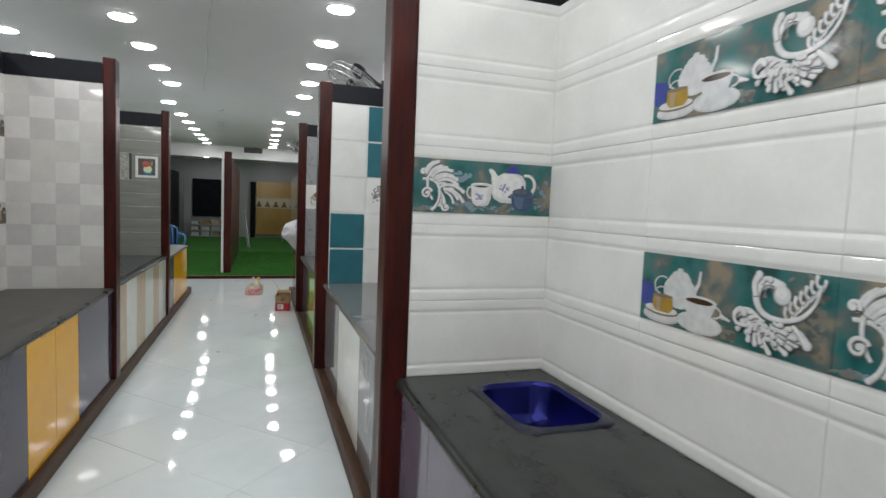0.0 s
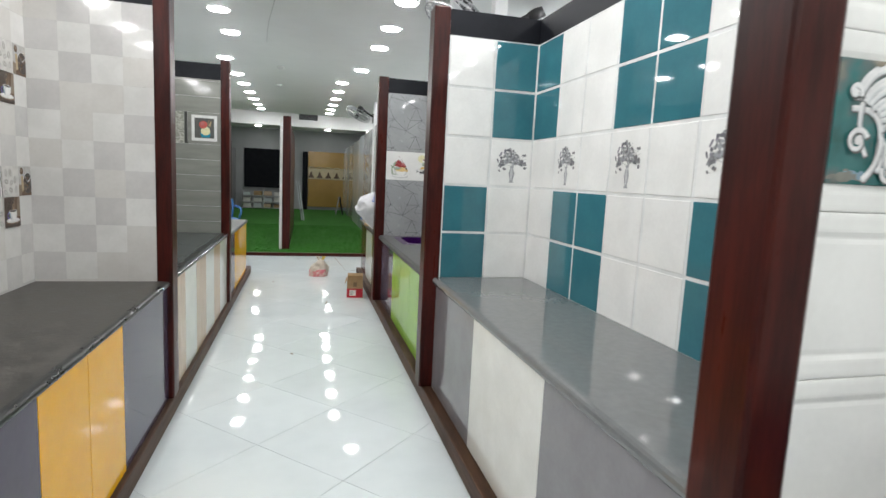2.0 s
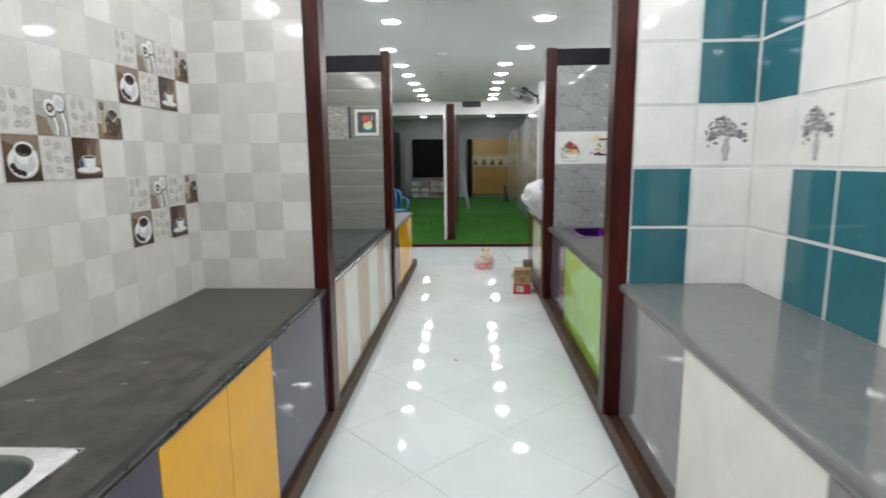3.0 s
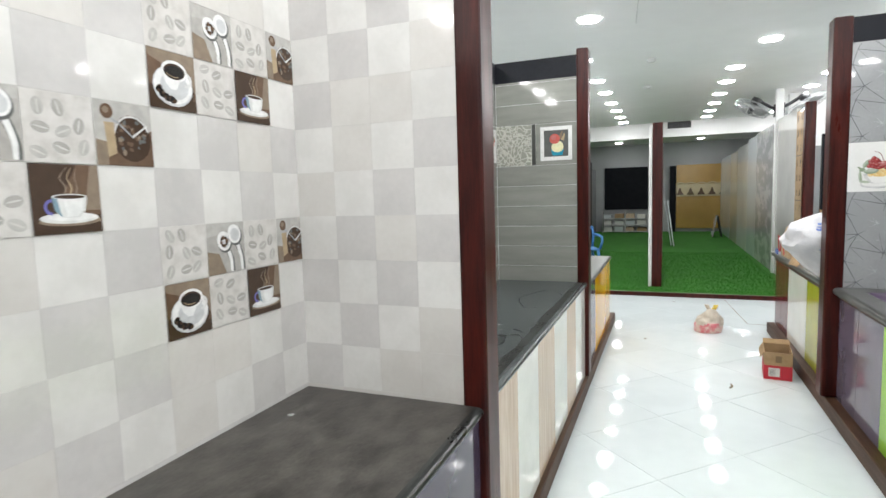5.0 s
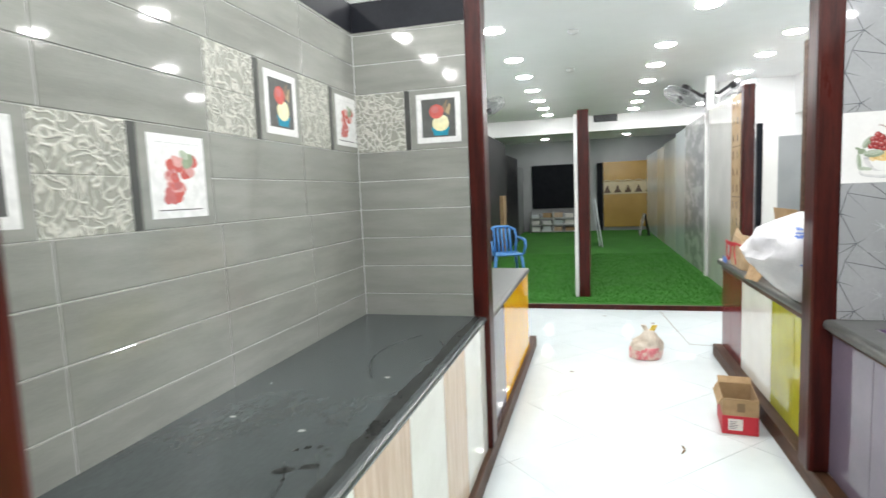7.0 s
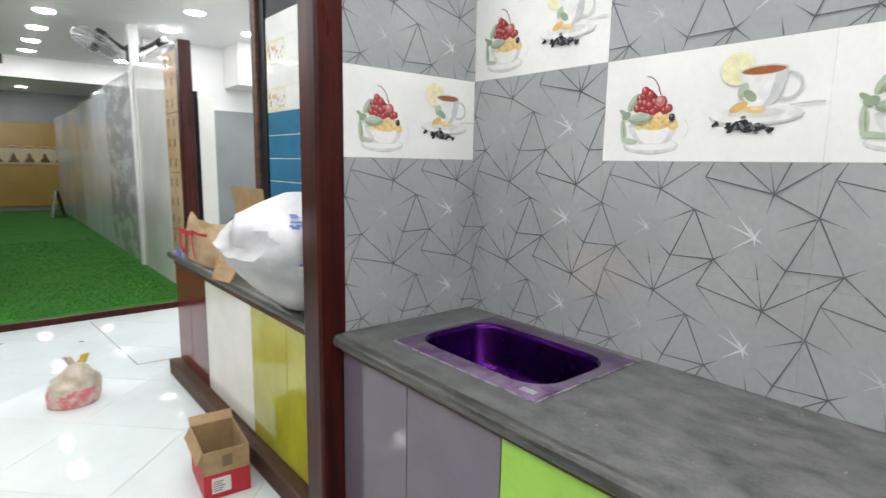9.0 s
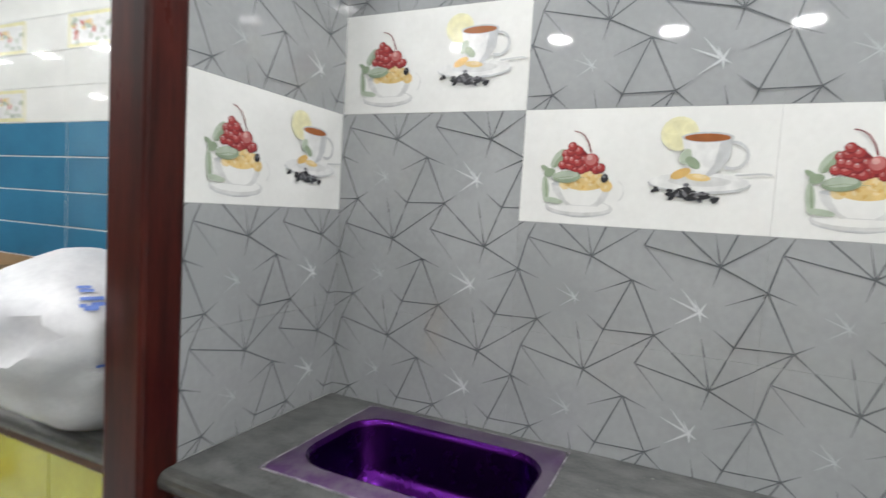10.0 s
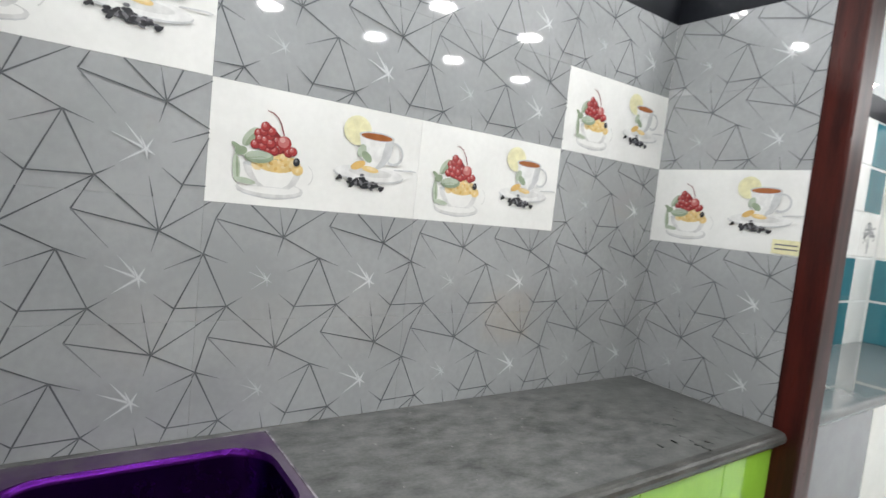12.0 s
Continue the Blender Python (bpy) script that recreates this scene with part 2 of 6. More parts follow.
M["sack"] = mat("sack", (0.56, 0.56, 0.57), (0.46, 0.46, 0.48), rough=0.28, rough2=0.45, scale=10, fine=90, bump=0.8, bscale=11)
M["jute"] = mat("jute", (0.47, 0.35, 0.22), (0.38, 0.27, 0.16), rough=0.8, scale=12, fine=160, bump=0.4)
M["kraft"] = mat("kraft", (0.50, 0.37, 0.235), (0.40, 0.29, 0.18), rough=0.7, scale=9, fine=90, bump=0.3, bscale=24)
M["red_tape"] = mat("red_tape", (0.46, 0.02, 0.03), rough=0.6)
M["blue_print"] = mat("blue_print", (0.10, 0.18, 0.52), rough=0.4)
M["bag_pink"] = mat("bag_pink", (0.62, 0.17, 0.20), (0.66, 0.50, 0.44), rough=0.3, scale=13, sharp=(0.45, 0.6), bump=0.3, bscale=30)
M["bag_clear"] = mat("bag_clear", (0.58, 0.53, 0.45), (0.46, 0.40, 0.32), rough=0.25, scale=16, bump=0.4, bscale=30)
M["bag_yellow"] = mat("bag_yellow", (0.70, 0.50, 0.06), rough=0.4)
# printed inks
for nm, c in dict(ink_white=(0.78, 0.78, 0.77), ink_shade=(0.56, 0.57, 0.58), ink_pale=(0.67, 0.67, 0.66), ink_peach=(0.80, 0.64, 0.36), ink_berry=(0.22, 0.03, 0.035), ink_blush=(0.66, 0.36, 0.34), ink_bean=(0.40, 0.385, 0.36), ink_husk=(0.46, 0.445, 0.42), ink_taupe=(0.20, 0.205, 0.18), ink_dust=(0.34, 0.345, 0.33), ink_mist=(0.20, 0.30, 0.36), ink_violet=(0.16, 0.15, 0.42), ink_steel=(0.10, 0.15, 0.24), ink_grey=(0.36, 0.37, 0.38), ink_dark=(0.035, 0.035, 0.04),
                  ink_red=(0.37, 0.05, 0.05), ink_pink=(0.52, 0.17, 0.165), ink_green=(0.29, 0.36, 0.25), ink_leaf=(0.44, 0.50, 0.40),
                  ink_yellow=(0.76, 0.55, 0.24), ink_orange=(0.70, 0.45, 0.16), ink_tea=(0.35, 0.12, 0.04), ink_lemon=(0.80, 0.77, 0.50),
                  ink_brown=(0.13, 0.08, 0.05), ink_tan=(0.24, 0.185, 0.135), ink_black=(0.012, 0.01, 0.01), ink_blue=(0.035, 0.06, 0.30),
                  ink_navy=(0.05, 0.09, 0.18), ink_teal=(0.03, 0.28, 0.40), ink_slate=(0.12, 0.125, 0.12), ink_mustard=(0.42, 0.27, 0.05),
                  ink_coral=(0.56, 0.13, 0.11), ink_cream=(0.78, 0.74, 0.46), ink_lilac=(0.30, 0.29, 0.33), ink_smoke=(0.17, 0.17, 0.185),
                  ink_umber=(0.055, 0.032, 0.02), ink_iron=(0.235, 0.235, 0.245), ink_scroll=(0.66, 0.68, 0.68), ink_sand=(0.42, 0.32, 0.2)).items():
    M[nm] = mat(nm, c, tuple(v * 0.85 for v in c), rough=0.12, scale=40)


# ---- mesh helpers ----
def box(bm, x0, y0, z0, x1, y1, z1, mi=0):
    v = [bm.verts.new(p) for p in ((x0, y0, z0), (x1, y0, z0), (x1, y1, z0), (x0, y1, z0), (x0, y0, z1), (x1, y0, z1), (x1, y1, z1), (x0, y1, z1))]
    for q in ((3, 2, 1, 0), (4, 5, 6, 7), (0, 1, 5, 4), (1, 2, 6, 5), (2, 3, 7, 6), (3, 0, 4, 7)):
        bm.faces.new([v[k] for k in q]).material_index = mi
    return v


def boxes(*bs):
    bm = bmesh.new()
    for b in bs:
        box(bm, *b)
    return bm


def mesh_of(name, bm, mats, smooth=False):
    me = bpy.data.meshes.new(name)
    bmesh.ops.recalc_face_normals(bm, faces=bm.faces)
    bm.to_mesh(me)
    bm.free()
    for m in mats if isinstance(mats, (list, tuple)) else [mats]:
        me.materials.append(M[m])
    if smooth:
        for p in me.polygons:
            p.use_smooth = True
    return me


def part(name, bm, material, parent, label="", bevel=0.0, smooth=False, m=None):
    ob = new(name, mesh_of(name, bm, material, smooth))
    ob.parent = parent
    if m is not None:
        ob.matrix_local = m
    if label:
        ob["label"] = label
    if bevel:
        md = ob.modifiers.new("bevel", "BEVEL")
        md.width, md.segments, md.limit_method = bevel, 2, "ANGLE"
    return ob


def thing(name, label, category, m=None, group="", kind=""):
    ob = new(name)
    ob.empty_display_size = 0.1
    ob.matrix_world = m or Matrix()
    return tagged(ob, label, category, group, kind)


def solid(name, bm, material, label="", category="", kind="", bevel=0.0, smooth=False, m=None, group=""):
    ob = part(name, bm, material, None, bevel=bevel, smooth=smooth)
    if m is not None:
        ob.matrix_world = m
    return tagged(ob, label, category, group, kind)


def loft(bm, rings, close=False, mi=0):
    """Skins rings of points, each of one length; close caps both ends."""
    vs = [[bm.verts.new(p) for p in r] for r in rings]
    n = len(vs[0])
    for a, b in zip(vs, vs[1:]):
        for k in range(n):
            bm.faces.new((a[k], a[(k + 1) % n], b[(k + 1) % n], b[k])).material_index = mi
    if close:
        bm.faces.new(vs[0][::-1]).material_index = mi
        bm.faces.new(vs[-1]).material_index = mi
    return vs


def circle(cx, cy, z, r, n=20, ry=None):
    return [(cx + r * math.cos(2 * math.pi * k / n), cy + (ry or r) * math.sin(2 * math.pi * k / n), z) for k in range(n)]


def rrect(x0, y0, x1, y1, r, z, n=6):
    pts = []
    for cx, cy, a in ((x1 - r, y1 - r, 0), (x0 + r, y1 - r, 90), (x0 + r, y0 + r, 180), (x1 - r, y0 + r, 270)):
        for k in range(n + 1):
            t = radians(a + 90 * k / n)
            pts.append((cx + r * math.cos(t), cy + r * math.sin(t), z))
    return pts


def tube(bm, pts, r, n=8, mi=0, taper=None):
    """A round bar along points."""
    rings = []
    pts = [Vector(p) for p in pts]
    for k, p in enumerate(pts):
        d = (pts[min(k + 1, len(pts) - 1)] - pts[max(k - 1, 0)]).normalized()
        a = d.orthogonal().normalized() if k == 0 else (a - d * a.dot(d)).normalized()
        b = d.cross(a)
        rr = r if taper is None else r + (taper - r) * k / (len(pts) - 1)
        rings.append([p + rr * (math.cos(2 * math.pi * q / n) * a + math.sin(2 * math.pi * q / n) * b) for q in range(n)])
    loft(bm, rings, True, mi)


# ---- printed motifs: flat inks a fraction of a millimetre proud of a tile ----
class Print:
    """Local x to the right, z up, seen from -y. Later shapes lie over earlier ones."""

    def __init__(self):
        self.bm, self.mats, self.y, self.t = bmesh.new(), [], -0.0005, (1, 1, 0, 0)

    def ink(self, name):
        if name not in self.mats:
            self.mats.append(name)
        self.y -= 0.000016
        return self.mats.index(name)

    def poly(self, ink, pts):
        mi = self.ink(ink)
        sx, sz, cx, cz = self.t
        pts = [(cx + sx * (x - cx), cz + sz * (z - cz)) for x, z in pts]
        f = self.bm.faces.new([self.bm.verts.new((x, self.y, z)) for x, z in pts])
        f.material_index = mi

    def oval(self, ink, x, z, rx, rz=None, turn=0, n=18, a0=0, a1=360):
        rz = rz or rx
        c, s = math.cos(radians(turn)), math.sin(radians(turn))
        full = a1 - a0 == 360
        p = []
        for k in range(n if full else n + 1):
            t = radians(a0 + (a1 - a0) * k / n)
            u, v = rx * math.cos(t), rz * math.sin(t)
            p.append((x + u * c - v * s, z + u * s + v * c))
        self.poly(ink, p)

    def stroke(self, ink, pts, w0, w1=None):
        """A band along points, from width w0 to w1."""
        w1 = w0 if w1 is None else w1
        mi = self.ink(ink)
        sx, sz, cx, cz = self.t
        pts = [(cx + sx * (x - cx), cz + sz * (z - cz)) for x, z in pts]
        lo, hi = [], []
        for k, (x, z) in enumerate(pts):
            xa, za = pts[max(k - 1, 0)]
            xb, zb = pts[min(k + 1, len(pts) - 1)]
            d = math.hypot(xb - xa, zb - za) or 1
            w = (w0 + (w1 - w0) * k / (len(pts) - 1)) / 2
            nx, nz = -(zb - za) / d * w, (xb - xa) / d * w
            lo.append(self.bm.verts.new((x + nx, self.y, z + nz)))
            hi.append(self.bm.verts.new((x - nx, self.y, z - nz)))
        for k in range(len(pts) - 1):
            self.bm.faces.new((lo[k], lo[k + 1], hi[k + 1], hi[k])).material_index = mi

    def arc(self, ink, x, z, r, a0, a1, w0, w1=None, rz=None, n=12):
        self.stroke(ink, [(x + r * math.cos(radians(a0 + (a1 - a0) * k / n)), z + (rz or r) * math.sin(radians(a0 + (a1 - a0) * k / n))) for k in range(n + 1)], w0, w1)

    def spiral(self, ink, x, z, r, turns, a0, w, flip=1):
        n = int(16 * turns)
        self.stroke(ink, [(x + r * (1 - 0.85 * k / n) * math.cos(radians(a0 + flip * 360 * turns * k / n)),
                           z + r * (1 - 0.85 * k / n) * math.sin(radians(a0 + flip * 360 * turns * k / n))) for k in range(n + 1)], w, w * 0.6)

    def mesh(self, name):
        bm = self.bm
        for f in bm.faces:
            f.normal_update()
            if f.normal.y > 0:
                f.normal_flip()
        me = bpy.data.meshes.new(name)
        bm.to_mesh(me)
        bm.free()
        for m in self.mats:
            me.materials.append(M[m])
        return me


def print_dessert_tile():
    """A bowl of berries and a cup of lemon tea on white."""
    p = Print()
    rnd = random.Random(4)
    # bowl of berries
    p.t = (1.03, 1.02, 0.17, -0.15)
    p.oval("ink_grey", 0.16, 0.034, 0.066, 0.0185)
    p.oval("ink_shade", 0.158, 0.037, 0.084, 0.0205)
    p.oval("ink_pale", 0.158, 0.041, 0.086, 0.021)
    p.oval("white_tile", 0.157, 0.044, 0.078, 0.016)
    p.arc("ink_pale", 0.236, 0.085, 0.03, -50, 60, 0.003, 0.002)
    p.poly("ink_pale", [(0.086, 0.102), (0.234, 0.102), (0.232, 0.08), (0.222, 0.058), (0.205, 0.045), (0.128, 0.045), (0.11, 0.058), (0.092, 0.08)])
    p.poly("white_tile", [(0.105, 0.1), (0.215, 0.1), (0.214, 0.08), (0.203, 0.058), (0.188, 0.047), (0.142, 0.047), (0.126, 0.058), (0.112, 0.08)])
    p.poly("ink_pale", [(0.226, 0.1), (0.234, 0.102), (0.232, 0.08), (0.222, 0.058), (0.205, 0.045), (0.19, 0.045), (0.212, 0.06), (0.222, 0.08)])
    p.oval("ink_shade", 0.16, 0.1, 0.073, 0.009)
    p.oval("ink_yellow", 0.168, 0.11, 0.056, 0.026)
    p.oval("ink_peach", 0.185, 0.12, 0.032, 0.014, -20)
    for k in range(14):
        x = 0.122 + 0.0078 * k
        p.oval("ink_yellow" if k % 3 else "ink_peach", x, 0.1 + 0.026 * math.sin(math.pi * k / 13) + 0.003 * math.sin(2.3 * k), 0.0155, 0.0145)
    for k in range(16):
        p.oval("ink_peach" if k % 2 else "ink_orange", 0.13 + 0.0062 * k, 0.097 + 0.004 * math.sin(2.9 * k) + 0.012 * (k % 3), 0.006, 0.004, 40 * k, n=8)
    p.oval("ink_leaf", 0.101, 0.165, 0.029, 0.0135, 55)
    p.oval("ink_green", 0.104, 0.161, 0.024, 0.006, 55)
    p.poly("ink_berry", [(0.108, 0.142), (0.135, 0.134), (0.205, 0.134), (0.2, 0.15), (0.165, 0.186), (0.148, 0.2), (0.132, 0.2), (0.118, 0.178)])
    for x, z in ((0.12, 0.176), (0.165, 0.163), (0.141, 0.149), (0.172, 0.143), (0.142, 0.168), (0.156, 0.137), (0.146, 0.139), (0.161, 0.138), (0.197, 0.138), (0.113, 0.148), (0.131, 0.147), (0.15, 0.152), (0.123, 0.163), (0.136, 0.161), (0.151, 0.155), (0.149, 0.174), (0.132, 0.182), (0.151, 0.184), (0.135, 0.195), (0.207, 0.142)):
        p.oval("ink_berry", x, z, 0.0122, n=14)
        p.oval("ink_red", x - 0.0008, z + 0.001, 0.0105, n=14)
        p.oval("ink_pink", x - 0.003, z + 0.0035, 0.0055, n=10)
        p.oval("ink_pale", x - 0.004, z + 0.006, 0.0016, n=6)
    p.oval("ink_red", 0.184, 0.16, 0.0185)
    p.oval("ink_pink", 0.182, 0.163, 0.0145)
    p.oval("ink_blush", 0.179, 0.168, 0.007)
    p.stroke("ink_berry", [(0.137, 0.2345), (0.152, 0.231), (0.164, 0.222), (0.174, 0.205), (0.182, 0.18)], 0.0022, 0.0036)
    p.oval("ink_green", 0.07, 0.137, 0.016, 0.006, -35)
    p.oval("ink_leaf", 0.072, 0.085, 0.036, 0.009, 96)
    p.oval("ink_green", 0.074, 0.085, 0.03, 0.003, 96)
    p.oval("ink_leaf", 0.093, 0.056, 0.027, 0.0075, -8)
    p.oval("ink_green", 0.08, 0.128, 0.015, 0.011, 20)
    p.oval("ink_green", 0.124, 0.118, 0.036, 0.0155, 4)
    p.oval("ink_leaf", 0.122, 0.122, 0.032, 0.0105, 6)
    p.stroke("ink_green", [(0.092, 0.112), (0.13, 0.119), (0.18, 0.116)], 0.002, 0.0006)
    p.oval("ink_dark", 0.219, 0.117, 0.009, 0.011)
    p.oval("ink_smoke", 0.217, 0.121, 0.004, 0.004)
    # cup of tea
    p.t = (1.15, 1.15, 0.553, -0.01)
    p.oval("ink_grey", 0.452, 0.094, 0.08, 0.017)
    p.oval("ink_shade", 0.452, 0.099, 0.098, 0.021)
    p.oval("ink_white", 0.452, 0.102, 0.096, 0.019)
    p.oval("ink_pale", 0.455, 0.104, 0.06, 0.011)
    p.stroke("ink_shade", [(0.52, 0.118), (0.57, 0.122), (0.585, 0.12)], 0.004)
    p.t = (1.15, 1.15, 0.553, 0.11)
    p.oval("ink_lemon", 0.41, 0.218, 0.037, 0.036)
    p.oval("ink_cream", 0.41, 0.218, 0.03, 0.029)
    for k in range(6):
        p.stroke("ink_lemon", [(0.41, 0.218), (0.41 + 0.027 * math.cos(k * 1.05), 0.218 + 0.026 * math.sin(k * 1.05))], 0.002)
    p.t = (1.15, 1.15, 0.553, -0.01)
    p.arc("ink_shade", 0.513, 0.158, 0.027, -120, 100, 0.008, 0.006)
    p.poly("ink_white", [(0.415, 0.195), (0.512, 0.195), (0.506, 0.15), (0.49, 0.125), (0.47, 0.113), (0.445, 0.115), (0.428, 0.135)])
    p.poly("ink_shade", [(0.49, 0.192), (0.512, 0.195), (0.506, 0.15), (0.49, 0.125), (0.47, 0.113), (0.462, 0.113), (0.48, 0.14)])
    p.oval("ink_shade", 0.4635, 0.195, 0.0495, 0.011)
    p.oval("ink_tea", 0.4635, 0.194, 0.044, 0.0085)
    p.oval("ink_leaf", 0.425, 0.155, 0.017, 0.011, 70)
    p.oval("ink_green", 0.44, 0.142, 0.017, 0.01, -40)
    p.oval("ink_orange", 0.418, 0.119, 0.021, 0.0095, 25)
    p.oval("ink_yellow", 0.452, 0.112, 0.024, 0.0075, -6)
    p.oval("ink_peach", 0.455, 0.114, 0.014, 0.004, -6)
    for k in range(46):
        p.oval("ink_dark" if k % 4 else "ink_smoke", 0.43 + rnd.gauss(0, 0.03), 0.075 + rnd.gauss(0, 0.006), rnd.uniform(0.006, 0.011), 0.0042, rnd.uniform(-50, 50), n=6)
    return p.mesh("printed_dessert")


def print_star_lines():
    """Fine facet lines and small star bursts of the grey tile, two repeats wide."""
    p = Print()
    k = 0.3 / 352.0
    segs = [(0, 0, -203, -45, 1), (-203, -45, -156, -137, 1), (-156, -137, 0, 0, 1), (-156, -137, -300, -133, 1), (52, -132, 0, 0, 1), (52, -132, 122, -292, 1),
            (0, 0, 122, 60, 1), (122, 60, 196, 215, 1), (0, 0, 196, -137, 1), (122, 60, 149, -45, 1),
            (0, 0, -31, -146, 2), (122, 60, 20, 107, 2), (122, 60, 190, 84, 2), (0, 0, -15, 58, 2), (-203, -45, -116, 52, 0), (52, -132, -2, -174, 2), (-156, -137, -112, -165, 2)]

    def clip(a, b, w):
        t0, t1 = 0.0, 1.0
        for (q0, q1, lo, hi) in ((a[0], b[0], 0.0006, w - 0.0006), (a[1], b[1], 0.0006, 0.2994)):
            d = q1 - q0
            if abs(d) < 1e-9:
                if not lo <= q0 <= hi:
                    return None
                continue
            u, v = sorted(((lo - q0) / d, (hi - q0) / d))
            t0, t1 = max(t0, u), min(t1, v)
        if t1 - t0 < 0.02:
            return None
        return t0, t1

    for i in range(-1, 4):
        for j in range(-1, 3):
            hx, hz = 0.203 + 0.3 * i, 0.2205 - 0.3 * j
            for x0, z0, x1, z1, strong in segs:
                a, b = (hx + k * x0, hz - k * z0), (hx + k * x1, hz - k * z1)
                c = clip(a, b, 0.6)
                if not c or (i % 2 == 0 and (x0, x1) == (122, 149)):
                    continue
                q = [(a[0] + (b[0] - a[0]) * t, a[1] + (b[1] - a[1]) * t) for t in (c[0], (c[0] + c[1]) / 2, c[1])]
                w = 0.0034 if strong else 0.0028
                p.stroke("line_soft", q, w * 1.35 * (1 - 0.35 * c[0]), w * (0.8 if strong == 1 else 0.25) * c[1] + 0.0004)
                if strong == 2:
                    q = [(q[0][0] + (x - q[0][0]) * 0.62, q[0][1] + (z - q[0][1]) * 0.62) for x, z in q]
                if strong:
                    p.stroke("line", q, w * (1 - 0.35 * c[0]), w * (0.55 if strong == 1 else 0.1) * c[1] + 0.0002)
            sx, sz = hx - 42 * k, hz - 133 * k
            if 0.07 < sx < 0.56 and 0.05 < sz < 0.28:
                bright = i % 2 == 1
                for u, v in ((-72, 30), (-46, 55), (-55, -38), (14, 26), (20, -12), (4, -26), (-14, 30)):
                    f = 1 if bright else 0.8
                    if bright:
                        p.stroke("star_soft", [(sx, sz), (sx + u * k * 1.12, sz + v * k * 1.12)], 0.0085, 0.001)
                    p.stroke("star" if bright else "star_soft", [(sx, sz), (sx + u * k * f, sz + v * k * f)], 0.0042 if bright else 0.0036, 0.0004)
                if bright:
                    p.oval("star", sx, sz, 0.0045)
    return p.mesh("printed_facets")


def print_vase():
    p = Print()
    rnd = random.Random(8)
    p.poly("ink_grey", [(0.136, 0.03), (0.168, 0.03), (0.162, 0.042), (0.172, 0.088), (0.161, 0.122), (0.168, 0.132), (0.136, 0.132), (0.143, 0.122), (0.132, 0.088), (0.142, 0.042)])
    p.poly("ink_shade", [(0.146, 0.045), (0.156, 0.045), (0.16, 0.09), (0.155, 0.125), (0.147, 0.125), (0.143, 0.09)])
    for k in range(11):
        a = radians(rnd.uniform(15, 165))
        r = rnd.uniform(0.07, 0.13)
        p.stroke("ink_grey", [(0.152, 0.13), (0.152 + 0.5 * r * math.cos(a) * 0.8, 0.13 + 0.55 * r * math.sin(a)), (0.152 + r * math.cos(a), 0.13 + r * math.sin(a) * 0.85)], 0.0018)
    for k in range(64):
        a = radians(rnd.uniform(-20, 200))
        r = rnd.uniform(0.015, 0.108)
        p.oval(("ink_iron", "ink_smoke", "ink_grey", "ink_lilac")[k % 4], 0.152 + r * math.cos(a), 0.152 + r * math.sin(a) * 0.85, rnd.uniform(0.008, 0.0155), rnd.uniform(0.005, 0.0095), rnd.uniform(0, 180), n=9)
    for x, z, r in ((0.128, 0.182, 0.019), (0.176, 0.196, 0.017), (0.152, 0.222, 0.016), (0.108, 0.204, 0.014), (0.196, 0.166, 0.015), (0.152, 0.165, 0.018)):
        for q in range(5):
            p.oval("ink_iron" if q % 2 else "ink_grey", x + 0.6 * r * math.cos(1.257 * q), z + 0.6 * r * math.sin(1.257 * q), 0.6 * r, 0.42 * r, 72 * q, n=9)
        p.oval("ink_pale", x, z, 0.3 * r, n=8)
    for k in range(20):
        s = -1 if k % 2 else 1
        q = k // 2
        p.oval("ink_iron" if k % 3 else "ink_smoke", 0.152 + s * (0.045 + rnd.uniform(0.0, 0.055)), 0.165 - 0.0055 * q * (1.3 if s < 0 else 0.7) + rnd.uniform(-0.012, 0.012), 0.0085, 0.0052, rnd.uniform(0, 180), n=8)
    return p.mesh("printed_vase")


def eased(pts, n=4):
    """The same path with smooth bends."""
    q = []
    for k in range(len(pts) - 1):
        a, b, c, d = pts[max(k - 1, 0)], pts[k], pts[k + 1], pts[min(k + 2, len(pts) - 1)]
        for i in range(n):
            t = i / n
            q.append(tuple(0.5 * (2 * b[m] + (c[m] - a[m]) * t + (2 * a[m] - 5 * b[m] + 4 * c[m] - d[m]) * t * t + (3 * b[m] - a[m] - 3 * c[m] + d[m]) * t ** 3) for m in (0, 1)))
    return q + [pts[-1]]


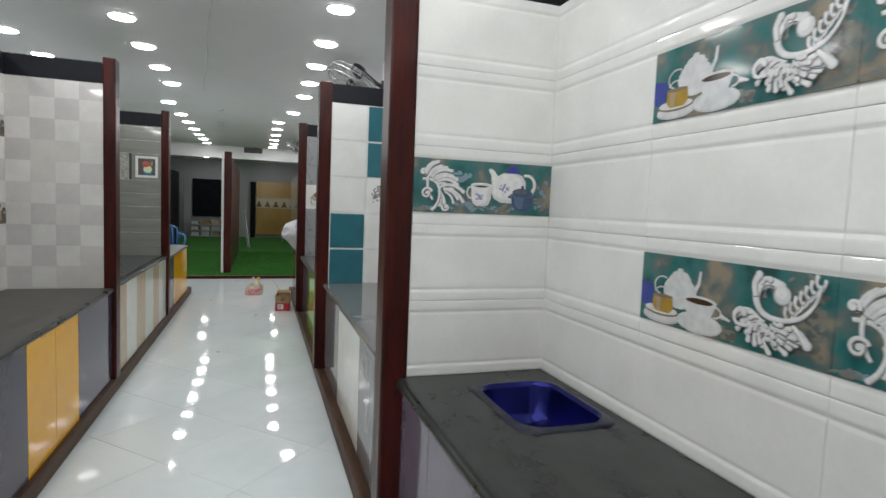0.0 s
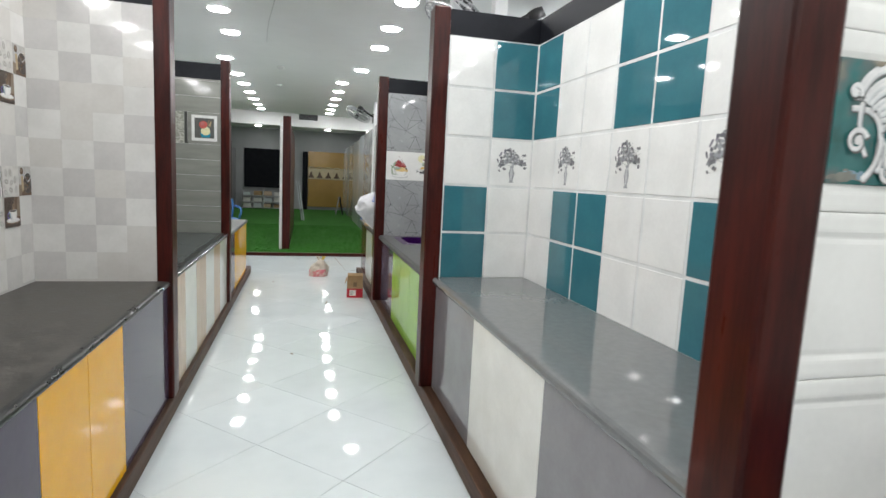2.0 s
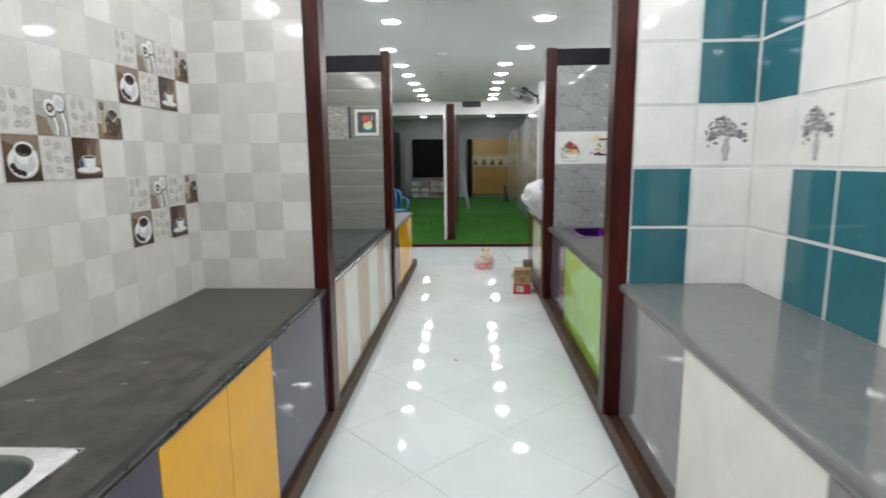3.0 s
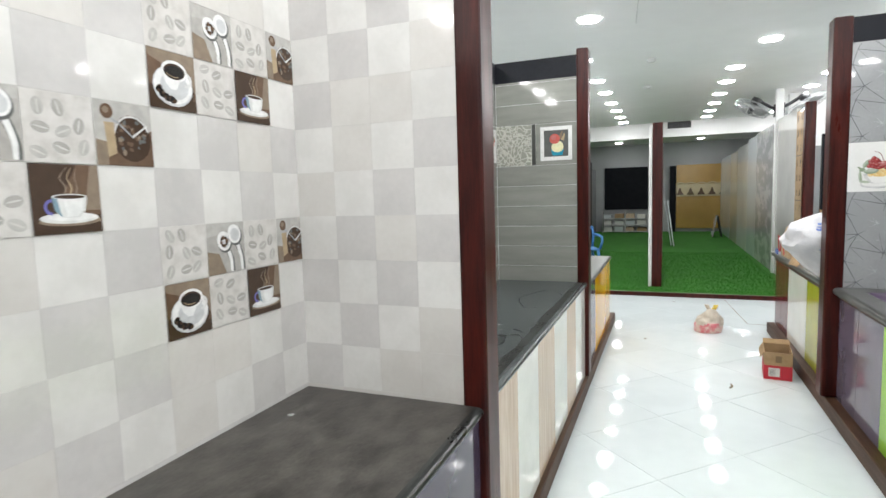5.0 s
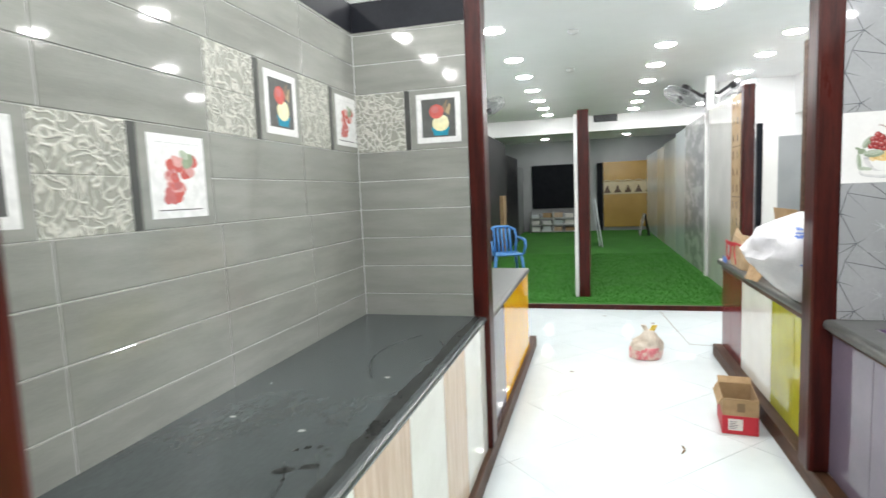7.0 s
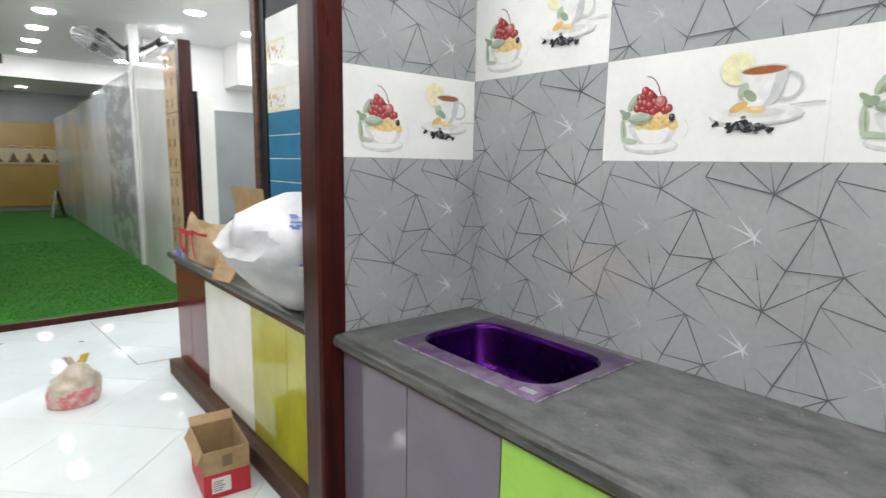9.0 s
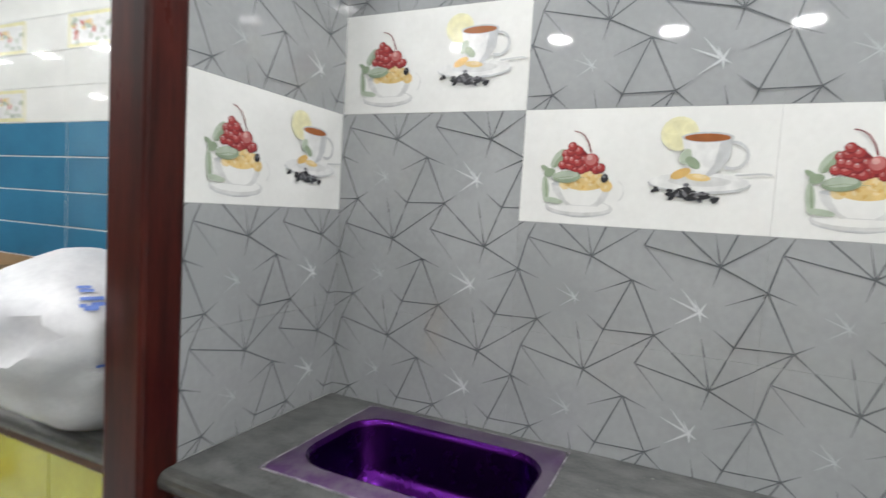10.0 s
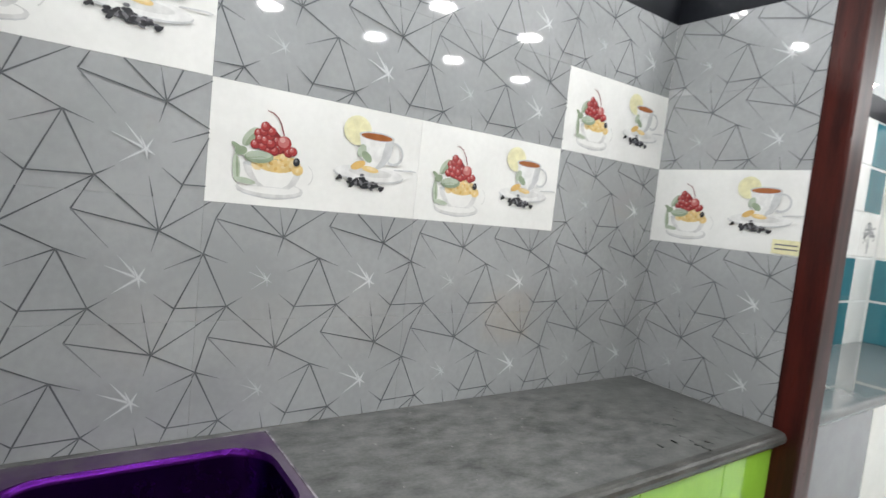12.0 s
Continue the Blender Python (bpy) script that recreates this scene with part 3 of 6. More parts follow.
def scroll(p, x, z, f=1, s=1.0):
    """A spreading acanthus ornament: curved lobes in fans, with small volutes."""
    def lobe(x0, z0, x1, z1, bend, w):
        q = []
        for k in range(9):
            t = 0.12 + 0.88 * k / 8
            b = bend * 4 * t * (1 - t)
            q.append((x0 + (x1 - x0) * t - (z1 - z0) * b, z0 + (z1 - z0) * t + (x1 - x0) * b))
        for ink, dx, dz, wa, wb in (("ink_slate", 0.002, -0.003, 0.75, 1.0), ("ink_grey", 0.001, -0.0012, 0.7, 0.98), ("ink_scroll", 0, 0, 0.6, 0.86), ("ink_white", -0.0008, 0.0016, 0.26, 0.5)):
            pts = [(x + f * a * s + dx * s, z + b * s + dz * s) for a, b in q]
            p.stroke(ink, pts, w * wa * s, w * wb * s)
            p.oval(ink, *pts[-1], w * wb * s * 0.56, n=10)

    def volute(dx, dz, r, a, t):
        a = a if f > 0 else 180 - a
        for ink, ox, oz, w in (("ink_slate", 0.002, -0.003, 0.011), ("ink_scroll", 0, 0, 0.0098), ("ink_white", -0.0006, 0.001, 0.0055)):
            p.spiral(ink, x + f * dx * s + ox * s, z + dz * s + oz * s, r * s, t, a, w * s, f)
        p.oval("ink_white", x + f * dx * s, z + dz * s, 0.006 * s, n=10)

    lobe(-0.08, 0.015, 0.01, -0.075, 0.42, 0.014)
    lobe(0.0, -0.07, -0.025, 0.055, 0.16, 0.012)
    lobe(0.02, -0.03, -0.05, 0.04, -0.25, 0.011)
    for tips, bx, bz, bend in ((((-0.012, 0.083), (0.006, 0.088), (0.02, 0.072)), -0.045, 0.03, 0.16), (((0.04, 0.066), (0.062, 0.056), (0.066, 0.036)), -0.03, 0.018, 0.2),
                               (((0.083, 0.024), (0.086, 0.004), (0.068, -0.016)), -0.01, 0.008, 0.2), (((0.112, -0.022), (0.112, -0.06), (0.09, -0.05), (0.072, -0.066)), 0.008, -0.012, 0.18),
                               (((0.035, -0.068), (0.016, -0.076), (-0.012, -0.094)), 0.004, -0.018, 0.12)):
        for k, (tx, tz) in enumerate(tips):
            lobe(bx + 0.006 * k, bz - 0.004 * k, tx, tz, bend, 0.0155 - 0.0015 * k)
    volute(-0.052, 0.046, 0.014, 330, 1.2)
    volute(-0.036, -0.034, 0.022, 20, 1.4)
    volute(0.042, -0.084, 0.0165, 150, 1.2)


def curl(p):
    """A large rolled leaf with a bulb, over a fan of short lobes."""
    def sweep(pts, w0, w1, bulb=True):
        pts = eased(pts)
        for ink, dx, dz, k in (("ink_slate", 0.0018, -0.0024, 1.08), ("ink_grey", 0.0008, -0.001, 1.05), ("ink_scroll", 0, 0, 0.95), ("ink_white", -0.0008, 0.0014, 0.6)):
            q = [(x + dx, z + dz) for x, z in pts]
            p.stroke(ink, q, w0 * k, w1 * k)
            if bulb:
                p.oval(ink, *q[-1], w1 * k * 0.56, n=12)

    for k in range(7):
        x, z = 0.5 + 0.0115 * k, 0.1 + 0.0135 * k
        sweep([(x, z - 0.006), (x - 0.008, z + 0.006), (x - 0.007, z + 0.02)], 0.004, 0.009)
        sweep([(x + 0.004, z - 0.012), (x + 0.01, z), (x + 0.012, z + 0.012)], 0.003, 0.007)
    sweep([(0.574, 0.182), (0.562, 0.14), (0.53, 0.104), (0.48, 0.09), (0.435, 0.1), (0.415, 0.132), (0.425, 0.16), (0.452, 0.174), (0.478, 0.166)], 0.004, 0.026)
    p.arc("ink_slate", 0.452, 0.142, 0.024, 60, 230, 0.003, 0.002)
    p.arc("ink_grey", 0.456, 0.146, 0.017, 50, 220, 0.003, 0.002)
    sweep([(0.414, 0.135), (0.409, 0.165), (0.42, 0.188)], 0.012, 0.018)
    sweep([(0.43, 0.165), (0.436, 0.18), (0.45, 0.18)], 0.006, 0.014)
    p.oval("ink_grey", 0.484, 0.146, 0.0225)
    p.oval("ink_scroll", 0.485, 0.148, 0.021)
    p.oval("ink_white", 0.481, 0.153, 0.014)
    for ring, (n, r0, w) in enumerate(((15, 0.074, 0.013), (12, 0.054, 0.012), (9, 0.034, 0.011))):
        for k in range(n):
            a = radians(168 + 190 * (k + 0.3 * ring) / n)
            r = r0 + 0.009 * math.sin(2.6 * k + ring)
            cx, cz = 0.458, 0.084
            sweep([(cx + 0.45 * r * math.cos(a), cz + 0.35 * r * math.sin(a)), (cx + 0.85 * r * math.cos(a - 0.15), cz + 0.62 * r * math.sin(a - 0.15)), (cx + 1.2 * r * math.cos(a + 0.05), cz + 0.9 * r * math.sin(a + 0.05))], 0.005, w)
    sweep([(0.4, 0.06), (0.37, 0.062), (0.362, 0.083), (0.378, 0.098), (0.39, 0.09)], 0.007, 0.016)
    sweep([(0.35, 0.06), (0.326, 0.066)], 0.004, 0.012)
    for k in range(3):
        sweep([(0.52, 0.085), (0.54 + 0.008 * k, 0.066 - 0.008 * k)], 0.008, 0.02)


def print_teapot(h=0.206):
    """Acanthus, flowered cup, teapot and a small dark pot."""
    p = Print()
    rnd = random.Random(31)
    for x, z, rx, rz, ink in ((0.55, 0.08, 0.03, 0.06, "ink_taupe"), (0.53, 0.05, 0.05, 0.03, "ink_taupe"), (0.36, 0.025, 0.1, 0.02, "ink_taupe"), (0.22, 0.03, 0.08, 0.022, "ink_mist"), (0.2, 0.14, 0.04, 0.02, "ink_mist"), (0.05, 0.015, 0.04, 0.008, "ink_taupe")):
        for k in range(14):
            p.oval(ink if k % 3 else "ink_mist", x + rnd.gauss(0, rx * 0.5), min(max(z + rnd.gauss(0, rz * 0.45), 0.012), 0.194), rnd.uniform(0.006, 0.016), rnd.uniform(0.003, 0.009), rnd.uniform(-40, 40), n=9)
    scroll(p, 0.088, 0.106, 1, 1.0)
    # cup
    p.arc("ink_pale", 0.232, 0.083, 0.016, 80, 280, 0.0065, rz=0.022)
    p.poly("ink_pale", [(0.231, 0.113), (0.32, 0.113), (0.317, 0.06), (0.306, 0.036), (0.288, 0.03), (0.257, 0.031), (0.242, 0.04), (0.235, 0.06)])
    p.poly("ink_white", [(0.233, 0.113), (0.302, 0.113), (0.3, 0.06), (0.29, 0.04), (0.26, 0.036), (0.246, 0.044), (0.238, 0.06)])
    p.oval("ink_white", 0.2755, 0.113, 0.0445, 0.0095)
    p.oval("ink_shade", 0.2755, 0.11, 0.038, 0.006)
    p.oval("ink_black", 0.2755, 0.1075, 0.026, 0.0036)
    # teapot
    p.arc("ink_shade", 0.472, 0.122, 0.036, -75, 110, 0.015, 0.012, rz=0.038)
    p.arc("ink_white", 0.47, 0.123, 0.036, -70, 110, 0.010, 0.009, rz=0.038)
    p.poly("ink_pale", [(0.34, 0.15), (0.325, 0.175), (0.31, 0.18), (0.303, 0.174), (0.315, 0.15), (0.319, 0.115), (0.318, 0.085), (0.33, 0.062), (0.36, 0.048), (0.42, 0.046), (0.455, 0.066), (0.468, 0.1), (0.467, 0.135), (0.45, 0.158), (0.41, 0.17), (0.37, 0.166)])
    p.poly("ink_white", [(0.345, 0.15), (0.328, 0.172), (0.312, 0.176), (0.32, 0.15), (0.325, 0.115), (0.326, 0.088), (0.337, 0.072), (0.365, 0.06), (0.41, 0.058), (0.438, 0.075), (0.45, 0.1), (0.45, 0.13), (0.438, 0.152), (0.41, 0.164), (0.37, 0.16)])
    p.poly("ink_navy", [(0.374, 0.165), (0.445, 0.165), (0.44, 0.18), (0.425, 0.2), (0.408, 0.204), (0.392, 0.194), (0.38, 0.178)])
    p.poly("ink_blue", [(0.38, 0.165), (0.438, 0.165), (0.43, 0.18), (0.42, 0.194), (0.404, 0.194), (0.39, 0.178)])
    for cx, cz, n, r in ((0.375, 0.105, 26, 0.024), (0.266, 0.067, 20, 0.018)):
        for k in range(n):
            a, q = rnd.uniform(0, 6.28), r * math.sqrt(rnd.uniform(0, 1))
            p.oval("ink_violet" if k % 3 else "ink_blue", cx + q * math.cos(a), cz + 0.75 * q * math.sin(a), rnd.uniform(0.002, 0.0045), rnd.uniform(0.0015, 0.003), rnd.uniform(0, 180), n=7)
    # dark pot
    p.poly("ink_navy", [(0.402, 0.078), (0.506, 0.078), (0.5, 0.045), (0.488, 0.022), (0.468, 0.016), (0.436, 0.018), (0.418, 0.03), (0.408, 0.05)])
    p.poly("ink_steel", [(0.415, 0.074), (0.462, 0.074), (0.46, 0.04), (0.45, 0.024), (0.434, 0.026), (0.423, 0.045)])
    p.oval("ink_slate", 0.454, 0.08, 0.056, 0.008)
    p.oval("ink_navy", 0.454, 0.09, 0.045, 0.018)
    p.oval("ink_slate", 0.448, 0.094, 0.03, 0.009)
    p.oval("ink_navy", 0.454, 0.113, 0.007)
    p.oval("ink_navy", 0.398, 0.072, 0.007, 0.005)
    p.oval("ink_navy", 0.511, 0.076, 0.009, 0.005)
    return p.mesh("printed_teapot")


def print_jug(h=0.206):
    """Jug, mustard pot, coffee cup on a saucer and scrolls."""
    p = Print()
    p.poly("ink_blue", [(0.003, 0.05), (0.05, 0.045), (0.058, 0.1), (0.05, 0.115), (0.003, 0.12)])
    rnd = random.Random(9)
    for x, z, rx, rz, ink in ((0.555, 0.06, 0.035, 0.05, "ink_taupe"), (0.5, 0.15, 0.09, 0.05, "ink_taupe"), (0.34, 0.03, 0.08, 0.03, "ink_taupe"), (0.18, 0.02, 0.14, 0.02, "ink_taupe"), (0.56, 0.12, 0.03, 0.06, "ink_taupe")):
        for k in range(14):
            p.oval(ink if k % 3 else "ink_slate", x + rnd.gauss(0, rx * 0.5), min(max(z + rnd.gauss(0, rz * 0.45), 0.012), 0.194), rnd.uniform(0.006, 0.016), rnd.uniform(0.003, 0.009), rnd.uniform(-40, 40), n=9)
    p.t = (1.2, 0.95, -0.18, -0.37)
    p.oval("ink_shade", 0.107, 0.128, 0.053, 0.05)
    p.oval("ink_scroll", 0.105, 0.13, 0.052, 0.05)
    p.poly("ink_scroll", [(0.068, 0.1), (0.142, 0.1), (0.15, 0.14), (0.138, 0.172), (0.072, 0.172), (0.06, 0.14)])
    p.oval("ink_pale", 0.106, 0.17, 0.036, 0.009)
    p.poly("ink_scroll", [(0.075, 0.172), (0.138, 0.172), (0.13, 0.187), (0.115, 0.192), (0.113, 0.2), (0.099, 0.2), (0.097, 0.192), (0.084, 0.187)])
    p.stroke("ink_scroll", [(0.15, 0.13), (0.165, 0.165), (0.168, 0.2)], 0.014, 0.008)
    p.arc("ink_shade", 0.05, 0.14, 0.028, 60, 260, 0.005)
    p.t = (1.35, 1, -0.028, 0)
    p.oval("ink_shade", 0.062, 0.022, 0.055, 0.02)
    p.oval("ink_pale", 0.062, 0.027, 0.054, 0.018)
    p.oval("ink_tan", 0.062, 0.04, 0.053, 0.016)
    p.oval("ink_scroll", 0.062, 0.043, 0.05, 0.013)
    p.poly("ink_mustard", [(0.037, 0.086), (0.096, 0.082), (0.099, 0.05), (0.088, 0.036), (0.046, 0.036), (0.036, 0.05)])
    p.poly("ink_sand", [(0.044, 0.084), (0.062, 0.083), (0.06, 0.038), (0.048, 0.04)])
    p.oval("ink_tan", 0.067, 0.084, 0.03, 0.006)
    p.arc("ink_pale", 0.062, 0.09, 0.02, 0, 170, 0.004)
    p.t = (1.35, 1, 0.045, 0)
    p.oval("ink_shade", 0.19, 0.03, 0.06, 0.029)
    p.oval("ink_scroll", 0.19, 0.033, 0.058, 0.027)
    p.arc("ink_scroll", 0.23, 0.07, 0.014, -100, 100, 0.005)
    p.poly("ink_scroll", [(0.145, 0.092), (0.232, 0.09), (0.222, 0.057), (0.205, 0.038), (0.172, 0.038), (0.155, 0.057)])
    p.oval("ink_pale", 0.1885, 0.092, 0.0445, 0.013)
    p.oval("ink_umber", 0.1885, 0.09, 0.036, 0.008)
    p.t = (1, 1, 0, 0)
    curl(p)
    return p.mesh("printed_jug")


def print_coffee():
    """Four by two squares of 0.15: beans, spoon, beans, mill above cup, beans, cup, plain."""
    p = Print()
    rnd = random.Random(3)
    c = 0.15

    def ground(i, j, ink):
        p.poly(ink, [(i * c + 0.001, j * c + 0.001), (i * c + c - 0.001, j * c + 0.001), (i * c + c - 0.001, j * c + c - 0.001), (i * c + 0.001, j * c + c - 0.001)])

    for i, j in ((0, 1), (2, 1), (1, 0)):
        ground(i, j, "cell_print")
        for k in range(8):
            u, v, a = i * c + 0.03 + 0.045 * (k % 3) + rnd.uniform(-0.008, 0.008), j * c + 0.03 + 0.045 * (k // 3) + rnd.uniform(-0.008, 0.008), rnd.uniform(0, 180)
            p.oval("ink_bean" if k % 2 else "ink_husk", u, v, 0.019, 0.0125, a, n=12)
            p.oval("cell_print", u, v, 0.016, 0.0018, a, n=8)
    # spoons of beans
    ground(1, 1, "ink_bean")
    p.poly("ink_tan", [(c + 0.001, c + 0.001), (c + 0.07, c + 0.001), (c + 0.045, c + 0.06), (c + 0.001, c + 0.07)])
    p.poly("ink_husk", [(c + 0.001, c + 0.11), (c + 0.149, c + 0.125), (c + 0.149, c + 0.149), (c + 0.001, c + 0.149)])
    for u, dz in ((0.066, 0.0), (0.108, 0.018)):
        p.stroke("ink_slate", eased([(c + u + 0.008, c + 0.075 + dz), (c + u + 0.028, c + 0.04), (c + u + 0.03, c + 0.004)]), 0.02, 0.014)
        p.stroke("ink_white", eased([(c + u + 0.006, c + 0.08 + dz), (c + u + 0.024, c + 0.045), (c + u + 0.026, c + 0.004)]), 0.014, 0.01)
        p.oval("ink_slate", c + u + 0.002, c + 0.092 + dz, 0.028, 0.032, 25)
        p.oval("ink_white", c + u, c + 0.096 + dz, 0.026, 0.029, 25)
        p.oval("ink_shade", c + u + 0.002, c + 0.094 + dz, 0.018, 0.02, 25)
    for k in range(9):
        p.oval("ink_umber" if k % 2 else "ink_brown", c + 0.066 + 0.011 * math.cos(2.4 * k), c + 0.094 + 0.012 * math.sin(2.4 * k), 0.0065, 0.0045, 47 * k, n=8)
    # mill
    ground(3, 1, "ink_husk")
    p.poly("ink_brown", [(3 * c + 0.001, c + 0.001), (3 * c + 0.149, c + 0.001), (3 * c + 0.149, c + 0.09), (3 * c + 0.06, c + 0.05), (3 * c + 0.001, c + 0.06)])
    p.poly("ink_tan", [(3 * c + 0.001, c + 0.06), (3 * c + 0.03, c + 0.055), (3 * c + 0.03, c + 0.001), (3 * c + 0.001, c + 0.001)])
    p.oval("ink_umber", 3 * c + 0.095, c + 0.066, 0.05, 0.055)
    p.arc("ink_pale", 3 * c + 0.095, c + 0.066, 0.047, 20, 170, 0.004, rz=0.052)
    for k in range(34):
        a, r = rnd.uniform(0, 6.28), 0.042 * math.sqrt(rnd.uniform(0, 1))
        p.oval(("ink_umber", "ink_tan", "ink_brown", "ink_slate")[k % 4], 3 * c + 0.095 + r * math.cos(a), c + 0.066 + 1.1 * r * math.sin(a), 0.0065, 0.0045, rnd.uniform(0, 180), n=8)
    p.stroke("ink_pale", [(3 * c + 0.095, c + 0.07), (3 * c + 0.136, c + 0.1)], 0.006, 0.003)
    p.stroke("ink_grey", [(3 * c + 0.03, c + 0.115), (3 * c + 0.06, c + 0.1), (3 * c + 0.095, c + 0.07)], 0.004)
    p.poly("ink_sand", [(3 * c + 0.024, c + 0.1), (3 * c + 0.048, c + 0.1), (3 * c + 0.052, c + 0.03), (3 * c + 0.03, c + 0.02)])
    p.oval("ink_brown", 3 * c + 0.032, c + 0.125, 0.016, 0.017)
    p.oval("ink_tan", 3 * c + 0.03, c + 0.128, 0.008, 0.008)
    # cup from above
    ground(0, 0, "ink_tan")
    p.poly("ink_brown", [(0.001, 0.001), (0.149, 0.001), (0.149, 0.05), (0.09, 0.1), (0.03, 0.12), (0.001, 0.13)])
    p.poly("ink_umber", [(0.001, 0.001), (0.149, 0.001), (0.149, 0.03), (0.001, 0.06)])
    p.oval("ink_umber", 0.078, 0.054, 0.066, 0.05)
    p.oval("ink_shade", 0.076, 0.062, 0.063, 0.052)
    p.oval("ink_white", 0.077, 0.065, 0.06, 0.048)
    p.oval("ink_shade", 0.08, 0.062, 0.045, 0.034)
    for k in range(16):
        a = 3.4 + 0.09 * k
        p.oval("ink_black" if k % 3 else "ink_umber", 0.076 + (0.044 + 0.008 * (k % 2)) * math.cos(a), 0.064 + (0.034 + 0.006 * (k % 2)) * math.sin(a), 0.008, 0.0055, 50 * k, n=8)
    p.arc("ink_pale", 0.118, 0.084, 0.016, -110, 80, 0.007)
    p.poly("ink_shade", [(0.042, 0.1), (0.121, 0.1), (0.114, 0.07), (0.1, 0.052), (0.066, 0.052), (0.05, 0.07)])
    p.poly("ink_white", [(0.042, 0.1), (0.1, 0.1), (0.095, 0.07), (0.085, 0.054), (0.068, 0.054), (0.052, 0.07)])
    p.oval("ink_white", 0.0815, 0.101, 0.041, 0.027)
    p.oval("ink_umber", 0.0815, 0.1, 0.034, 0.0205)
    p.oval("ink_black", 0.0815, 0.0985, 0.031, 0.017)
    p.arc("ink_sand", 0.0815, 0.099, 0.026, 200, 300, 0.002, rz=0.013)
    # cup from the side
    ground(2, 0, "ink_umber")
    p.poly("ink_brown", [(2 * c + 0.06, 0.04), (2 * c + 0.149, 0.04), (2 * c + 0.149, 0.149), (2 * c + 0.1, 0.149), (2 * c + 0.075, 0.1)])
    p.poly("ink_tan", [(2 * c + 0.112, 0.05), (2 * c + 0.149, 0.05), (2 * c + 0.149, 0.149), (2 * c + 0.13, 0.149)])
    for k in range(3):
        p.stroke("ink_tan" if k != 1 else "ink_sand", eased([(2 * c + 0.068 + 0.013 * k, 0.082), (2 * c + 0.074 + 0.012 * k, 0.1), (2 * c + 0.062 + 0.016 * k, 0.12), (2 * c + 0.078 + 0.01 * k, 0.142)]), 0.004, 0.0012)
    p.oval("ink_tan", 2 * c + 0.08, 0.028, 0.068, 0.011)
    p.oval("ink_pale", 2 * c + 0.078, 0.034, 0.064, 0.012)
    p.oval("ink_white", 2 * c + 0.084, 0.036, 0.052, 0.008)
    p.arc("ink_violet", 2 * c + 0.042, 0.058, 0.014, 90, 270, 0.006)
    p.poly("ink_pale", [(2 * c + 0.042, 0.08), (2 * c + 0.118, 0.08), (2 * c + 0.113, 0.05), (2 * c + 0.1, 0.035), (2 * c + 0.06, 0.035), (2 * c + 0.047, 0.05)])
    p.poly("ink_white", [(2 * c + 0.066, 0.08), (2 * c + 0.11, 0.08), (2 * c + 0.106, 0.05), (2 * c + 0.095, 0.037), (2 * c + 0.072, 0.037)])
    p.poly("ink_mist", [(2 * c + 0.042, 0.08), (2 * c + 0.052, 0.08), (2 * c + 0.058, 0.05), (2 * c + 0.062, 0.036), (2 * c + 0.047, 0.05)])
    p.oval("ink_pale", 2 * c + 0.08, 0.08, 0.038, 0.006)
    p.oval("ink_umber", 2 * c + 0.08, 0.0795, 0.033, 0.0042)
    return p.mesh("printed_coffee")


def print_frame(kind):
    """A printed picture in a white border, 0.3 square."""
    p = Print()
    p.poly("ink_white", [(0.035, 0.03), (0.265, 0.03), (0.265, 0.275), (0.035, 0.275)])
    if kind == "grapes":
        p.poly("ink_dark", [(0.06, 0.052), (0.24, 0.052), (0.24, 0.055), (0.06, 0.055)])
        p.poly("ink_shade", [(0.06, 0.25), (0.24, 0.25), (0.24, 0.252), (0.06, 0.252)])
        rnd = random.Random(5)
        for k in range(34):
            z = rnd.uniform(0.085, 0.205)
            w = 0.02 + 0.3 * (z - 0.08)
            p.oval(("ink_coral", "ink_pink", "ink_blush")[k % 3], 0.095 + 0.45 * (z - 0.08) + rnd.uniform(-w, w) + 0.02, z, 0.016)
            p.oval("ink_pink", 0.095 + 0.45 * (z - 0.08) + rnd.uniform(-w, w) + 0.02, z, 0.008)
        p.oval("ink_green", 0.19, 0.2, 0.028, 0.02, 40)
        p.oval("ink_leaf", 0.175, 0.218, 0.02, 0.012, -30)
    else:
        p.poly("ink_slate", [(0.062, 0.058), (0.238, 0.058), (0.238, 0.248), (0.062, 0.248)])
        p.poly("ink_tan", [(0.16, 0.19), (0.19, 0.235), (0.2, 0.24), (0.19, 0.18)])
        p.poly("ink_sand", [(0.185, 0.18), (0.21, 0.225), (0.215, 0.21), (0.205, 0.165)])
        p.poly("ink_teal", [(0.115, 0.1), (0.205, 0.1), (0.195, 0.065), (0.125, 0.065)])
        p.oval("ink_teal", 0.16, 0.1, 0.047, 0.018)
        p.oval("ink_cream", 0.16, 0.125, 0.044, 0.038)
        p.oval("ink_lemon", 0.17, 0.14, 0.03, 0.026)
        p.oval("ink_coral", 0.14, 0.185, 0.038, 0.036)
        p.oval("ink_pink", 0.132, 0.195, 0.02, 0.018)
    return p.mesh("printed_" + kind)


def print_crosses():
    """Rows of small dark crossed marks on a tan tile, 0.6 wide by 0.6 high."""
    p = Print()
    for i in range(3):
        for j in range(3):
            x, z = 0.1 + 0.2 * i, 0.1 + 0.2 * j
            for s in (-1, 1):
                p.stroke("ink_brown", [(x - 0.03, z - s * 0.045), (x, z), (x + 0.03, z + s * 0.045)], 0.012)
            p.oval("ink_brown", x, z, 0.014)
    for z in (0.002, 0.598):
        p.stroke("ink_tan", [(0, z), (0.6, z)], 0.004)
    return p.mesh("printed_crosses")


